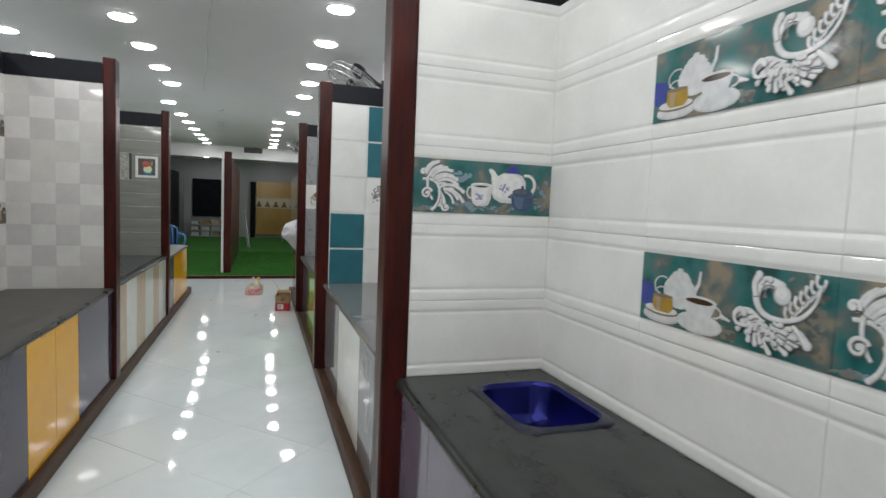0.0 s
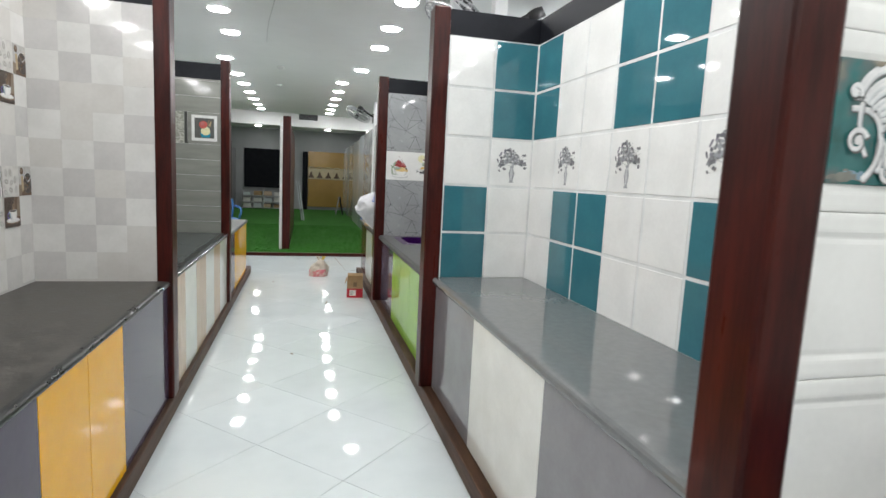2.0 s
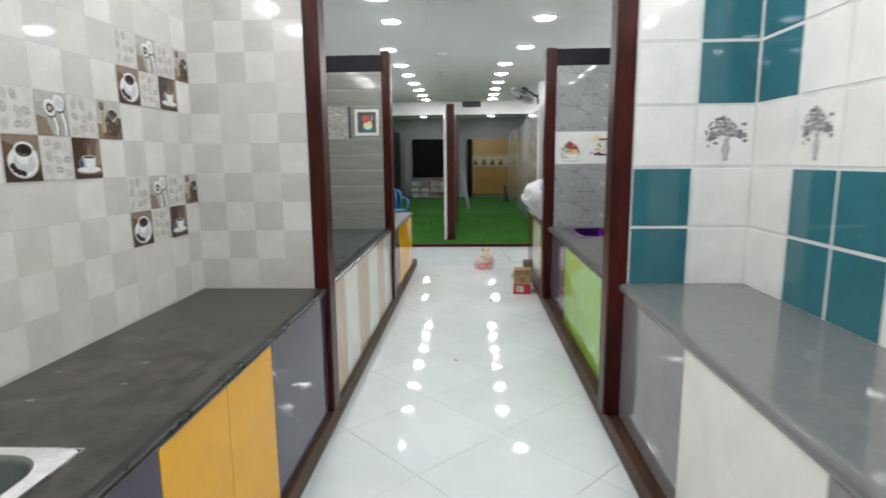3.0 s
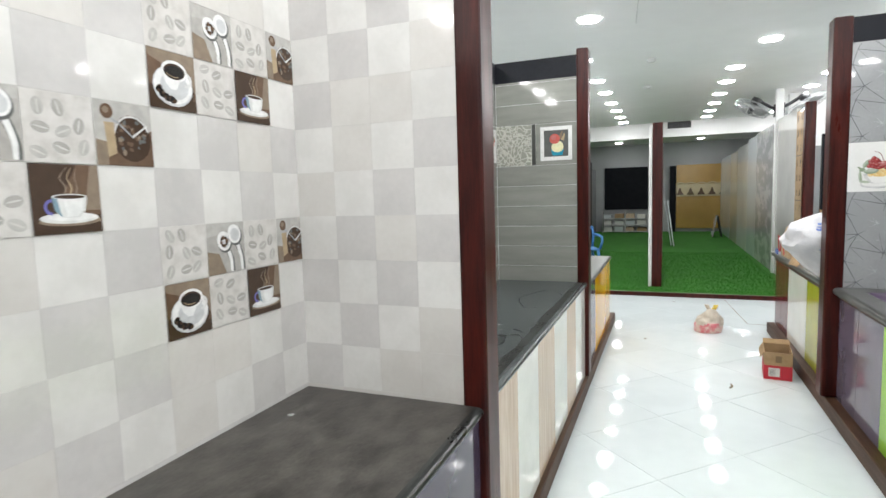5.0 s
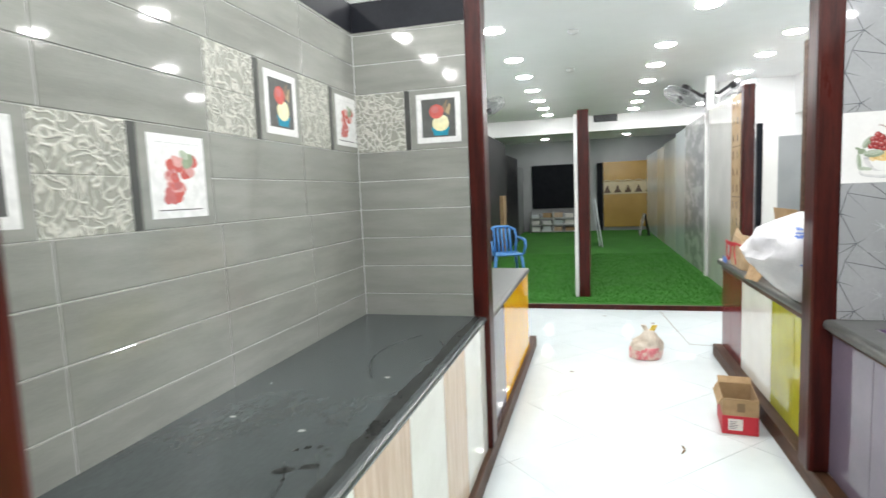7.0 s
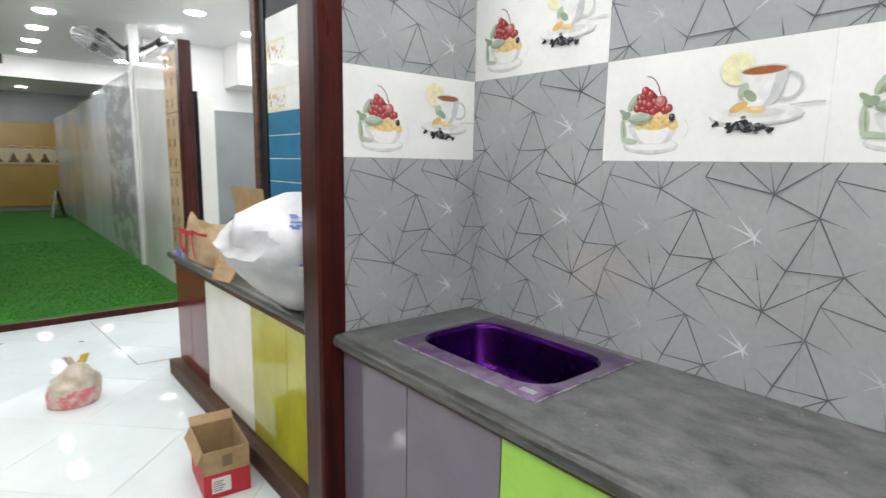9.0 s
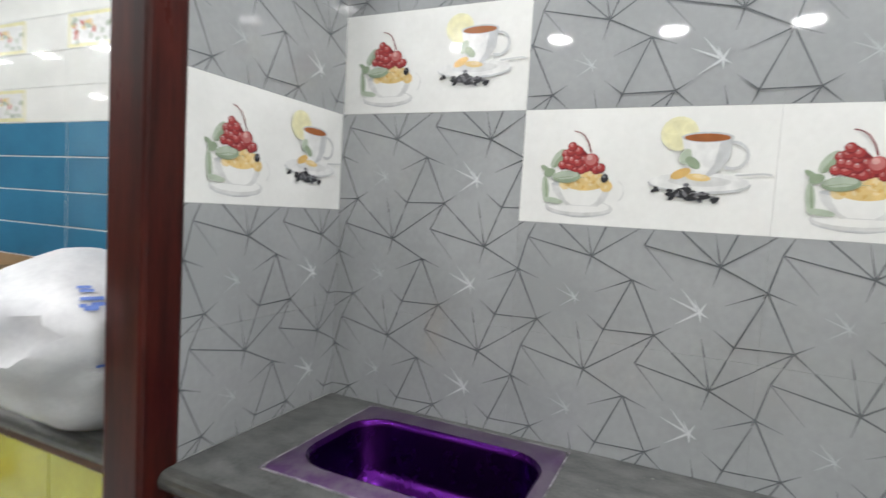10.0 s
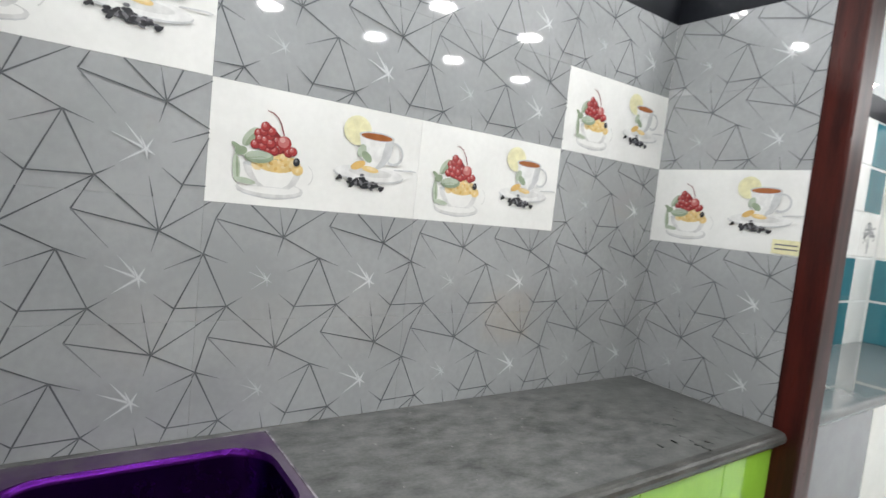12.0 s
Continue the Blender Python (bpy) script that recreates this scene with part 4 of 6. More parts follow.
def print_floral():
    p = Print()
    rnd = random.Random(12)
    p.poly("ink_cream", [(0.005, 0.005), (0.295, 0.005), (0.295, 0.145), (0.005, 0.145)])
    p.poly("ink_white", [(0.02, 0.02), (0.28, 0.02), (0.28, 0.13), (0.02, 0.13)])
    for k in range(22):
        p.oval(("ink_green", "ink_leaf", "ink_coral", "ink_yellow")[k % 4], rnd.uniform(0.03, 0.27), rnd.uniform(0.025, 0.12), 0.014, 0.009, rnd.uniform(0, 180), n=9)
    return p.mesh("printed_floral")


# ---- large structure ----
def slab(name, x0, y0, z0, x1, y1, z1, material, label, category, **kw):
    return solid(name, boxes((x0, y0, z0, x1, y1, z1)), material, label, category, kind="structure", **kw)


HX0, HX1, HY0 = -3.6, 7.2, -3.0
floor = slab("floor", HX0, HY0, -0.12, HX1, BACK, -0.004, "floor_joint", "glossy white porcelain tiled floor laid diagonally", "floor")
slab("ceiling", HX0, HY0, CEIL, HX1, BACK, CEIL + 0.1, "ceiling", "smooth white painted false ceiling", "ceiling")
slab("wall_west", HX0 - 0.12, HY0, -0.1, HX0, BACK, CEIL + 0.05, "wall_paint", "plain white painted wall", "wall")
slab("wall_east", HX1, HY0, -0.1, HX1 + 0.12, BACK, CEIL + 0.05, "wall_paint", "plain white painted wall", "wall")
slab("wall_south", HX0, HY0 - 0.12, -0.1, HX1, HY0, CEIL + 0.05, "wall_paint", "plain white painted wall", "wall")
slab("wall_north", HX0, BACK, -0.1, HX1, BACK + 0.12, CEIL + 0.05, "wall_far", "grey painted far wall", "wall")
beam = slab("ceiling_beam", HX0, 18.2, 2.68, HX1, 18.45, CEIL, "wall_paint", "white painted beam under the ceiling", "beam")
# room beside the turf, to the east
slab("wall_side_room", 3.1, 15.2, 0, HX1, 15.32, CEIL, "wall_paint", "white painted wall above a grey board", "wall")
slab("soffit_side_room", 4.15, 14.6, 2.45, HX1, 15.2, CEIL, "wall_paint", "white boxed soffit over the side room", "soffit")
slab("grey_board", 3.3, 15.12, 0.02, 5.4, 15.2, 2.12, "wall_grey", "plain dark grey tiled board on the wall", "wall panel")

# turf platform with its wooden edge
turf = slab("turf_platform", HX0, TURF + 0.05, -0.004, 3.3, BACK, 0.045, "turf", "bright green artificial grass carpet", "turf")
slab("turf_edge_trim", HX0, TURF, -0.004, 3.3, TURF + 0.048, 0.055, "mahogany", "reddish brown wooden edge strip of the turf", "trim", bevel=0.004)

# tiled back walls of the two rows
wall_r = [slab("bay_wall_%d" % k, XR + (0.006 if k == 1 else 0.0022), a, 0, XR + 0.11, b, z, "spider_tile" if k == 3 else "grout", lab, "wall") for k, a, b, z, lab in (
    (1, R[0][0], R[1][0] + 0.05, TOP, "white ribbed ceramic tiled wall with teapot picture tiles"), (2, R[1][0] + 0.05, R[2][0] + 0.05, TOP, "white and teal square tiled wall with flower vase tiles"),
    (3, R[2][0] + 0.05, R[3][0] + 0.05, TOP, "grey faceted-line tiled wall with white dessert picture tiles"), (4, R[3][0] + 0.05, 10.36, TOP, "blue and white tiled wall with floral tiles"))]
wall_l = [slab("bay_wall_%d" % (k + 5), XL - 0.11, a, 0, XL - 0.0022, b, TOP - 0.03, "grout_grey", lab, "wall") for k, a, b, lab in (
    (0, L[0][0], L[1][0] + 0.05, "pale chequered ceramic wall with coffee picture tiles"), (1, L[1][0] + 0.05, L[2][1], "grey-green ribbed tile wall with fruit picture tiles"))]


def partition(name, side, s, n, label, post_s=0.006, post_n=0.006, height=TOP, south=0.0022):
    """A tiled partition between two bays, with a black band on top and a wooden post in front."""
    if side > 0:
        ob = slab(name, 2.21, s + south, 0.0, XR + 0.012, n - 0.0022, height, "grout", label, "partition")
        part("top_band", boxes((2.209, s + 0.001, height, XR + 0.012, n - 0.001, BAND)), "black_band", ob, "matt black painted band")
        px0, px1 = 2.11, 2.212
    else:
        ob = slab(name, XL - 0.012, s + 0.0022, 0.0, 0.578, n - 0.0022, height, "grout", label, "partition")
        part("top_band", boxes((XL - 0.012, s + 0.001, height, 0.577, n - 0.001, BAND - 0.03)), "black_band", ob, "matt black painted band")
        px0, px1 = 0.572, 0.655
    part("post", boxes((px0, s - post_s, 0.102, px1, n + post_n, BAND + 0.012)), "mahogany", ob, "polished red-brown wooden post", bevel=0.01)
    return ob


part_r = [partition("partition_%d" % (k + 1), 1, a, b, lab, south=0.006 if k == 1 else 0.0022) for k, ((a, b), lab) in enumerate(zip(R, (
    "white tiled partition with a wooden post", "partition tiled white ribbed on one side and teal on the other", "partition tiled teal and white, grey on its far side", "grey faceted-line tiled partition with a wooden post")))]
part_l = [partition("partition_%d" % (k + 5), -1, a, b, lab, height=TOP - 0.03) for k, ((a, b), lab) in enumerate(zip(L, (
    "pale chequered tiled partition", "pale chequered tiled partition with a wooden post", "grey-green ribbed tile partition with a wooden post")))]
for w, k in zip(wall_r, range(4)):
    a, b = (R[k][1] if k else 0.62), (R[k + 1][0] if k < 3 else 10.36)
    part("top_band", boxes((XR + 0.001, a + 0.001, TOP, XR + 0.108, b - 0.001, BAND)), "black_band", w, "matt black painted band")
for w, k in zip(wall_l, range(2)):
    part("top_band", boxes((XL - 0.108, L[k][1] + 0.001, TOP - 0.03, XL - 0.001, L[k + 1][0] - 0.001, BAND - 0.03)), "black_band", w, "matt black painted band")
# end post of the blue bay
part("end_frame", boxes((XR - 0.01, 10.362, 0.86, XR + 0.11, 10.46, BAND)), "black_band", wall_r[3], "black painted end frame")
part("post", boxes((XR - 0.03, 10.462, 0.0, XR + 0.11, 10.55, BAND + 0.04)), "plinth", wall_r[3], "brown wooden end post", bevel=0.006)

# wooden plinths along both rows
slab("baseboard_right", 2.135, 0.3, 0.0, 2.2, 10.52, 0.1, "plinth", "brown wooden plinth along the cabinets", "plinth", bevel=0.006)
slab("baseboard_left", 0.59, 1.0, 0.0, 0.651, 10.6, 0.1, "plinth", "brown wooden plinth along the cabinets", "plinth", bevel=0.006)


# ---- cabinets, worktops, sinks ----
def cabinet(side, y0, y1, panels, label, ptop, rail=0.0):
    """A run of cabinet under one worktop; panels: (from, to, finish); rail: top of the wooden rail over them."""
    ob = thing("base_cabinet", label, "cabinet", pose(FR if side > 0 else FL, y0, 0), "cabinets of the display bays")
    d = (XR - FR - 0.005) if side > 0 else (FL - XL - 0.005)
    sx = 1 if side > 0 else -1
    xa, xb = sorted((sx * 0.018, sx * d))
    part("carcass", boxes((xa, 0.002, 0.0, xb, y1 - y0 - 0.002, 0.56)), "plinth", ob)
    # black strip standing in for the shade in the gap above the panels
    part("batten", boxes((min(sx * 0.018, sx * 0.04), 0.002, 0.56, max(sx * 0.018, sx * 0.04), y1 - y0 - 0.002, ptop + 0.002)), "plastic_black", ob)
    xa, xb = sorted((sx * 0.0, sx * 0.017))
    for a, b, fin in panels:
        part("panel", boxes((xa, a - y0 + 0.0015, 0.104, xb, b - y0 - 0.0015, ptop)), fin, ob, FIN[fin], bevel=0.0015)
    if rail:
        xa, xb = sorted((sx * -0.006, sx * 0.03))
        part("rail", boxes((xa, 0.003, ptop + 0.004, xb, y1 - y0 - 0.003, rail)), "plinth", ob, "thin brown wooden rail under the worktop")
    return ob


FIN = dict(lam_purple="glossy dark purple panel", lam_mauve="glossy mauve panel", lam_amber="glossy amber yellow panel", lam_grey="glossy grey panel", lam_white="glossy ivory panel",
           lam_lime="glossy lime green panel", lam_olive="glossy olive yellow panel", lam_wine="glossy wine red panel", lam_wood="pale wood grain panel")
cabinet(1, 0.63, 3.23, [(0.63, 1.25, "lam_mauve"), (1.25, 1.86, "lam_mauve"), (1.86, 2.48, "lam_mauve"), (2.48, 2.87, "lam_mauve"), (2.87, 3.225, "lam_mauve")], "mauve laminate base cabinet under a slate worktop", 0.776)
cabinet(1, 3.355, 5.825, [(3.36, 4.182, "lam_grey"), (4.182, 5.01, "lam_white"), (5.01, 5.82, "lam_grey")], "grey and white laminate base cabinet under a grey worktop", 0.776)
cabinet(1, 5.95, 8.333, [(5.955, 6.265, "lam_lime"), (6.265, 6.70, "lam_lime"), (6.70, 7.13, "lam_lime"), (7.13, 7.57, "lam_lime"), (7.57, 7.955, "lam_mauve"), (7.955, 8.328, "lam_mauve")], "lime green and mauve laminate base cabinet", 0.75, 0.772)
cabinet(1, 8.455, 10.48, [(8.46, 8.80, "lam_olive"), (8.80, 9.19, "lam_olive"), (9.19, 9.87, "lam_white"), (9.87, 10.18, "lam_wine"), (10.18, 10.475, "lam_wine")], "olive, ivory and wine red laminate base cabinet", 0.735, 0.778)
cabinet(-1, 3.305, 5.825, [(3.31, 4.25, "lam_purple"), (4.25, 4.635, "lam_amber"), (4.635, 5.028, "lam_amber"), (5.028, 5.82, "lam_purple")], "purple and amber laminate base cabinet", 0.767)
cabinet(-1, 5.955, 8.288, [(5.96, 6.31, "lam_wood"), (6.31, 6.69, "lam_white"), (6.69, 7.095, "lam_wood"), (7.095, 7.49, "lam_white"), (7.49, 7.84, "lam_wood"), (7.84, 8.285, "lam_white")], "ivory and pale wood striped base cabinet", 0.776)
cabinet(-1, 8.415, 10.22, [(8.42, 8.93, "lam_mauve"), (8.93, 9.58, "lam_amber"), (9.58, 10.215, "lam_amber")], "mauve and amber base cabinet at the end of the row", 0.745)


def worktop(x0, y0, x1, y1, material, label, hole=None, top=CT, t=0.044, right=True):
    """A stone slab, cut out for a sink, with a rounded nosing along its front edge."""
    ob = thing("worktop", label, "worktop", pose(0, 0, 0), "worktops of the display bays")
    bm = bmesh.new()
    nose = 0.03
    a0, a1 = (x0 + nose, x1) if right else (x0, x1 - nose)
    if hole:
        hx0, hy0, hx1, hy1 = hole
        lv = []
        for z in (top - min(t, 0.03), top):
            lv.append(([bm.verts.new(p) for p in ((a0, y0, z), (a1, y0, z), (a1, y1, z), (a0, y1, z))], [bm.verts.new(p) for p in ((hx0, hy0, z), (hx1, hy0, z), (hx1, hy1, z), (hx0, hy1, z))]))
        for k in range(4):
            j = (k + 1) % 4
            for (o, i) in lv:
                bm.faces.new((o[k], o[j], i[j], i[k]))
            bm.faces.new((lv[0][0][k], lv[0][0][j], lv[1][0][j], lv[1][0][k]))
            bm.faces.new((lv[0][1][k], lv[0][1][j], lv[1][1][j], lv[1][1][k]))
    else:
        box(bm, a0, y0, top - min(t, 0.03), a1, y1, top)
    part("top", bm, material, ob)
    prof = [(d, z * t / 0.044) for d, z in ((0, 0), (0.012, 0.001), (0.021, 0.005), (0.027, 0.012), (nose, 0.022), (0.028, 0.034), (0.022, 0.042), (0.012, 0.044), (0, 0.044))]
    bm = bmesh.new()
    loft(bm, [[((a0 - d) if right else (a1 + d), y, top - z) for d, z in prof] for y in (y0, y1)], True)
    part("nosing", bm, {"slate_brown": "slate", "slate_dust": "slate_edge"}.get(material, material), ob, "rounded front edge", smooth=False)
    return ob


WR, WL = 2.17, 0.642
worktop(WR, 0.636, XR - 0.001, 3.229, "slate", "black slate worktop with a blue sink cut in", (2.425, 2.65, 2.735, 3.06), top=0.832)
worktop(WR, 3.353, XR - 0.001, 5.826, "granite_grey", "polished mid-grey stone worktop beneath teal tiles", top=0.828)
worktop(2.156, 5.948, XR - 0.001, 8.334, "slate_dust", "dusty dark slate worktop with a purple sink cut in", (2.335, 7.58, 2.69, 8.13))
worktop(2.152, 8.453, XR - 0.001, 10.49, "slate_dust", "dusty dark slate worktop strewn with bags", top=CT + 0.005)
worktop(XL + 0.001, 3.303, WL, 5.827, "slate_brown", "dark slate worktop with a steel sink cut in", (0.13, 3.645, 0.465, 4.16), top=0.80, right=False, t=0.03)
worktop(XL + 0.001, 5.953, WL, 8.29, "slate_blue", "dark slate worktop with a coloured-in blue-grey sheen and dusty footprints", top=0.81, right=False, t=0.03)
worktop(XL + 0.001, 8.413, WL, 10.24, "slate_dust", "dark slate worktop at the end of the row", top=0.785, right=False, t=0.036)


def sink(x0, y0, x1, y1, hx, depth, finish, label, rim_r=0.02, z=CT, bowl_r=0.095, outline=True, rim=None):
    """An inset sink: a flat rim and a lofted bowl."""
    ob = thing("sink", label, "sink", pose(x0, y0, z))
    w, h = x1 - x0, y1 - y0
    a, b, c, d = hx
    bm = bmesh.new()
    rings = [rrect(0, 0, w, h, rim_r, 0.001), rrect(0.002, 0.002, w - 0.002, h - 0.002, rim_r, 0.005), rrect(a - 0.016, b - 0.016, w - c + 0.016, h - d + 0.016, bowl_r + 0.01, 0.005),
             rrect(a - 0.010, b - 0.010, w - c + 0.010, h - d + 0.010, bowl_r + 0.006, 0.009), rrect(a - 0.004, b - 0.004, w - c + 0.004, h - d + 0.004, bowl_r + 0.002, 0.007), rrect(a, b, w - c, h - d, bowl_r, -0.008), rrect(a + 0.012, b + 0.012, w - c - 0.012, h - d - 0.012, bowl_r - 0.01, -depth * 0.75),
             rrect(a + 0.03, b + 0.03, w - c - 0.03, h - d - 0.03, bowl_r - 0.015, -depth * 0.95), rrect(a + 0.06, b + 0.06, w - c - 0.06, h - d - 0.06, bowl_r - 0.03, -depth)]
    vs = loft(bm, rings[3:])
    bm.faces.new(vs[-1])
    rb = bmesh.new()
    loft(rb, rings[:4])
    part("rim", rb, rim or finish, ob, "flat dusty rim", smooth=True)
    bowl = part("bowl", bm, finish, ob, smooth=True)
    bm = bmesh.new()
    cx, cy = (a + w - c) / 2, (b + h - d) / 2
    loft(bm, [circle(cx, cy, -depth + 0.001, 0.04), circle(cx, cy, -depth + 0.004, 0.038), circle(cx, cy, -depth + 0.002, 0.02), circle(cx, cy, -depth + 0.0015, 0.004)], True)
    part("drain", bm, "steel", bowl, "round steel drain", smooth=True)
    if outline:
        bm = boxes((-0.006, -0.006, 0.0008, w + 0.006, -0.001, 0.003), (-0.006, h + 0.001, 0.0008, w + 0.006, h + 0.006, 0.003), (-0.006, -0.001, 0.0008, -0.001, h + 0.001, 0.003), (w + 0.001, -0.001, 0.0008, w + 0.006, h + 0.001, 0.003))
        part("seal", bm, "sealant", ob, "dusty pale sealant line round the rim")
    return ob


sink(2.29, 7.552, 2.762, 8.156, (0.062, 0.036, 0.088, 0.04), 0.17, "sink_purple", "metallic purple steel sink with taped rim corners", rim="sink_rim")
part("label_sticker", boxes((2.312, 7.575, CT + 0.0055, 2.335, 7.625, CT + 0.0065)), "ink_lilac", None)
tagged(bpy.data.objects["label_sticker"], "small grey paper sticker on the sink rim", "sticker")
sink(2.402, 2.62, 2.756, 3.085, (0.034, 0.034, 0.03, 0.03), 0.14, "sink_blue", "glossy cobalt blue sink in the slate", rim_r=0.06, bowl_r=0.08, outline=False, z=0.832, rim="sink_blue_rim")
sink(0.11, 3.62, 0.485, 4.18, (0.04, 0.05, 0.04, 0.05), 0.15, "sink_steel", "brushed steel sink with a white protective edge", z=0.80, rim="ink_pale")


# ---- ceiling lights ----
def downlight():
    ob = thing("downlight", "round white recessed ceiling downlight, lit", "ceiling light", pose(0, 0, CEIL), "ceiling downlights")
    bm = bmesh.new()
    loft(bm, [circle(0, 0, -0.0005, 0.118, 28), circle(0, 0, -0.010, 0.114, 28), circle(0, 0, -0.012, 0.104, 28), circle(0, 0, -0.008, 0.1, 28)])
    part("ring", bm, "lamp_ring", ob, smooth=True)
    bm = bmesh.new()
    loft(bm, [circle(0, 0, -0.010, 0.1, 28), circle(0, 0, -0.016, 0.095, 28), circle(0, 0, -0.021, 0.075, 28), circle(0, 0, -0.023, 0.04, 28), circle(0, 0, -0.0235, 0.005, 28)], False)
    part("diffuser", bm, "lamp", ob, "glowing diffuser")
    return ob


lamp = downlight()
spots = [(x, y) for x in (-0.65, 0.52, 2.24, 3.55, 4.9) for y in (-1.0, 0.0, 0.95, 1.9, 2.85, 3.8, 4.75, 5.68, 6.67, 7.6, 8.54, 9.47)]
# Rows at x -1.7 and 4.7 are added unseen, to brighten the turf zone.
spots += [(0.25, 11.06), (2.18, 11.04), (3.5, 11.0)] + [(x, y) for x in (0.27, 1.98, 3.26) for y in (12.36, 13.4, 14.5, 15.55, 16.55, 17.5)] + [(-0.1, 20.6), (2.2, 20.6), (-0.24, 23.1), (2.17, 23.05), (4.1, 14.0), (4.4, 12.6)] + [(x, y) for x in (-1.7, 4.7) for y in (13.4, 15.0, 16.6, 17.6)]
lamp.matrix_world = pose(*spots[0], CEIL)
for x, y in spots[1:]:
    copy_thing(lamp, pose(x, y, CEIL))

# ceiling cable and detector
bm = bmesh.new()
tube(bm, [(1.33 - 0.055 * k + 0.012 * math.sin(k * 1.7), 5.4 + 0.55 * k, CEIL - 0.006) for k in range(9)], 0.006, 6)
solid("ceiling_cable", bm, "plastic_white", "thin white cable clipped along the ceiling", "cable", smooth=True)
for x, y in ((1.0, 11.4), (0.9, 13.2)):
    bm = bmesh.new()
    loft(bm, [circle(0, 0, 0, 0.055), circle(0, 0, -0.015, 0.055), circle(0, 0, -0.035, 0.035), circle(0, 0, -0.038, 0.01)], True)
    solid("smoke_detector", bm, "plastic_white", "small white round detector on the ceiling", "detector", smooth=True, m=pose(x, y, CEIL))
vent = thing("air_vent", "dark slotted vent grille on the beam", "vent", pose(1.2, 18.195, 2.87))
part("frame", boxes((0, 0, 0, 0.5, 0.004, 0.15)), "plastic_black", vent)
for k in range(5):
    part("slat", boxes((0.02, -0.012, 0.02 + 0.024 * k, 0.48, -0.002, 0.03 + 0.024 * k)), "ink_smoke", vent)


# ---- columns with wall fans ----
def wall_fan(m):
    ob = thing("wall_fan", "grey wire-caged wall fan with a black motor", "fan", m, "wall fans on the columns")
    bm = bmesh.new()
    box(bm, -0.03, -0.02, -0.14, 0.03, 0.0, 0.06)
    tube(bm, [(0, -0.01, 0), (0, -0.08, 0.03), (0, -0.17, 0.09), (0, -0.26, 0.15)], 0.024)
    part("bracket", bm, "plastic_black", ob)
    head = pose(0, -0.27, 0.15) @ pose(0, 0, 0, 62) @ Matrix.Scale(1.2, 4) @ pose(0, 0.17, -0.06)
    bm = bmesh.new()
    loft(bm, [[(x, -0.14 - d, 0.06 + z) for x, z, _ in circle(0, 0, 0, r, 16)] for r, d in ((0.02, 0), (0.06, 0.01), (0.065, 0.07), (0.05, 0.1), (0.02, 0.105))], True)
    part("motor", bm, "plastic_black", ob, smooth=True, m=head)
    cy = -0.29
    for r, d in ((0.23, 0), (0.21, -0.045), (0.21, 0.045), (0.12, -0.07), (0.05, -0.08), (0.12, 0.06)):
        bm = bmesh.new()
        tube(bm, [(r * math.cos(radians(a)), cy + d, 0.06 + r * math.sin(radians(a))) for a in range(0, 361, 12)], 0.004, 4)
        ring = part("cage_ring", bm, "fan_grey", ob if d == 0 else cage, m=head if d == 0 else None)
        cage = ring if d == 0 else cage
    for k in range(24):
        bm = bmesh.new()
        a = radians(15 * k)
        tube(bm, [(r * math.cos(a), cy + d, 0.06 + r * math.sin(a)) for r, d in ((0.05, -0.08), (0.13, -0.07), (0.21, -0.045), (0.23, 0), (0.21, 0.045), (0.12, 0.06), (0.06, 0.06))], 0.0025, 4)
        part("cage_wire", bm, "fan_grey", cage)
    for k in range(3):
        bm = bmesh.new()
        a = radians(120 * k + 20)
        rings = []
        for r, w, tw in ((0.03, 0.03, 0.6), (0.1, 0.07, 0.5), (0.17, 0.075, 0.35), (0.19, 0.05, 0.3)):
            c = Vector((r * math.cos(a), cy, 0.06 + r * math.sin(a)))
            t = Vector((-math.sin(a), 0, math.cos(a)))
            q = t * math.cos(tw) + Vector((0, 1, 0)) * math.sin(tw)
            nn = Vector((0, 1, 0)) * 0.002
            rings.append([c - q * w - nn, c + q * w - nn, c + q * w + nn, c - q * w + nn])
        loft(bm, rings, True)
        part("blade", bm, "fan_grey", ob, m=head)
    bm = bmesh.new()
    loft(bm, [[(x, cy - 0.035 + d, 0.06 + z) for x, z, _ in circle(0, 0, 0, r, 14)] for r, d in ((0.01, -0.045), (0.035, -0.04), (0.035, 0.03))], True)
    part("hub", bm, "plastic_black", ob, smooth=True, m=head)
    return ob


COLS = ((2.855, 14.6), (-0.76, 14.1), (2.95, 7.1))
for x, y in COLS:
    solid("column", boxes((x - 0.055, y - 0.055, 0.0, x + 0.055, y + 0.055, CEIL)), "wall_paint", "slim white painted square column", "column", kind="structure", bevel=0.004)
first = wall_fan(pose(2.80, 14.6, 2.72, 0, 0, -84))
for x, y, z, rz in ((2.91, 14.6, 2.74, 88), (-0.705, 14.1, 2.70, 84), (2.893, 7.1, 2.76, -84), (3.007, 7.1, 2.76, 90)):
    copy_thing(first, pose(x, y, z, 0, 0, rz))


# ---- display slabs round the turf ----
def stand(x, y0, y1, z1, finish, label, face=-1, t=0.05):
    return solid("tile_slab", boxes((min(x, x - face * t), y0 + 0.003, 0.045, max(x, x - face * t), y1 - 0.003, z1)), finish, label, "tile slab", group="display slabs beside the turf", bevel=0.003)


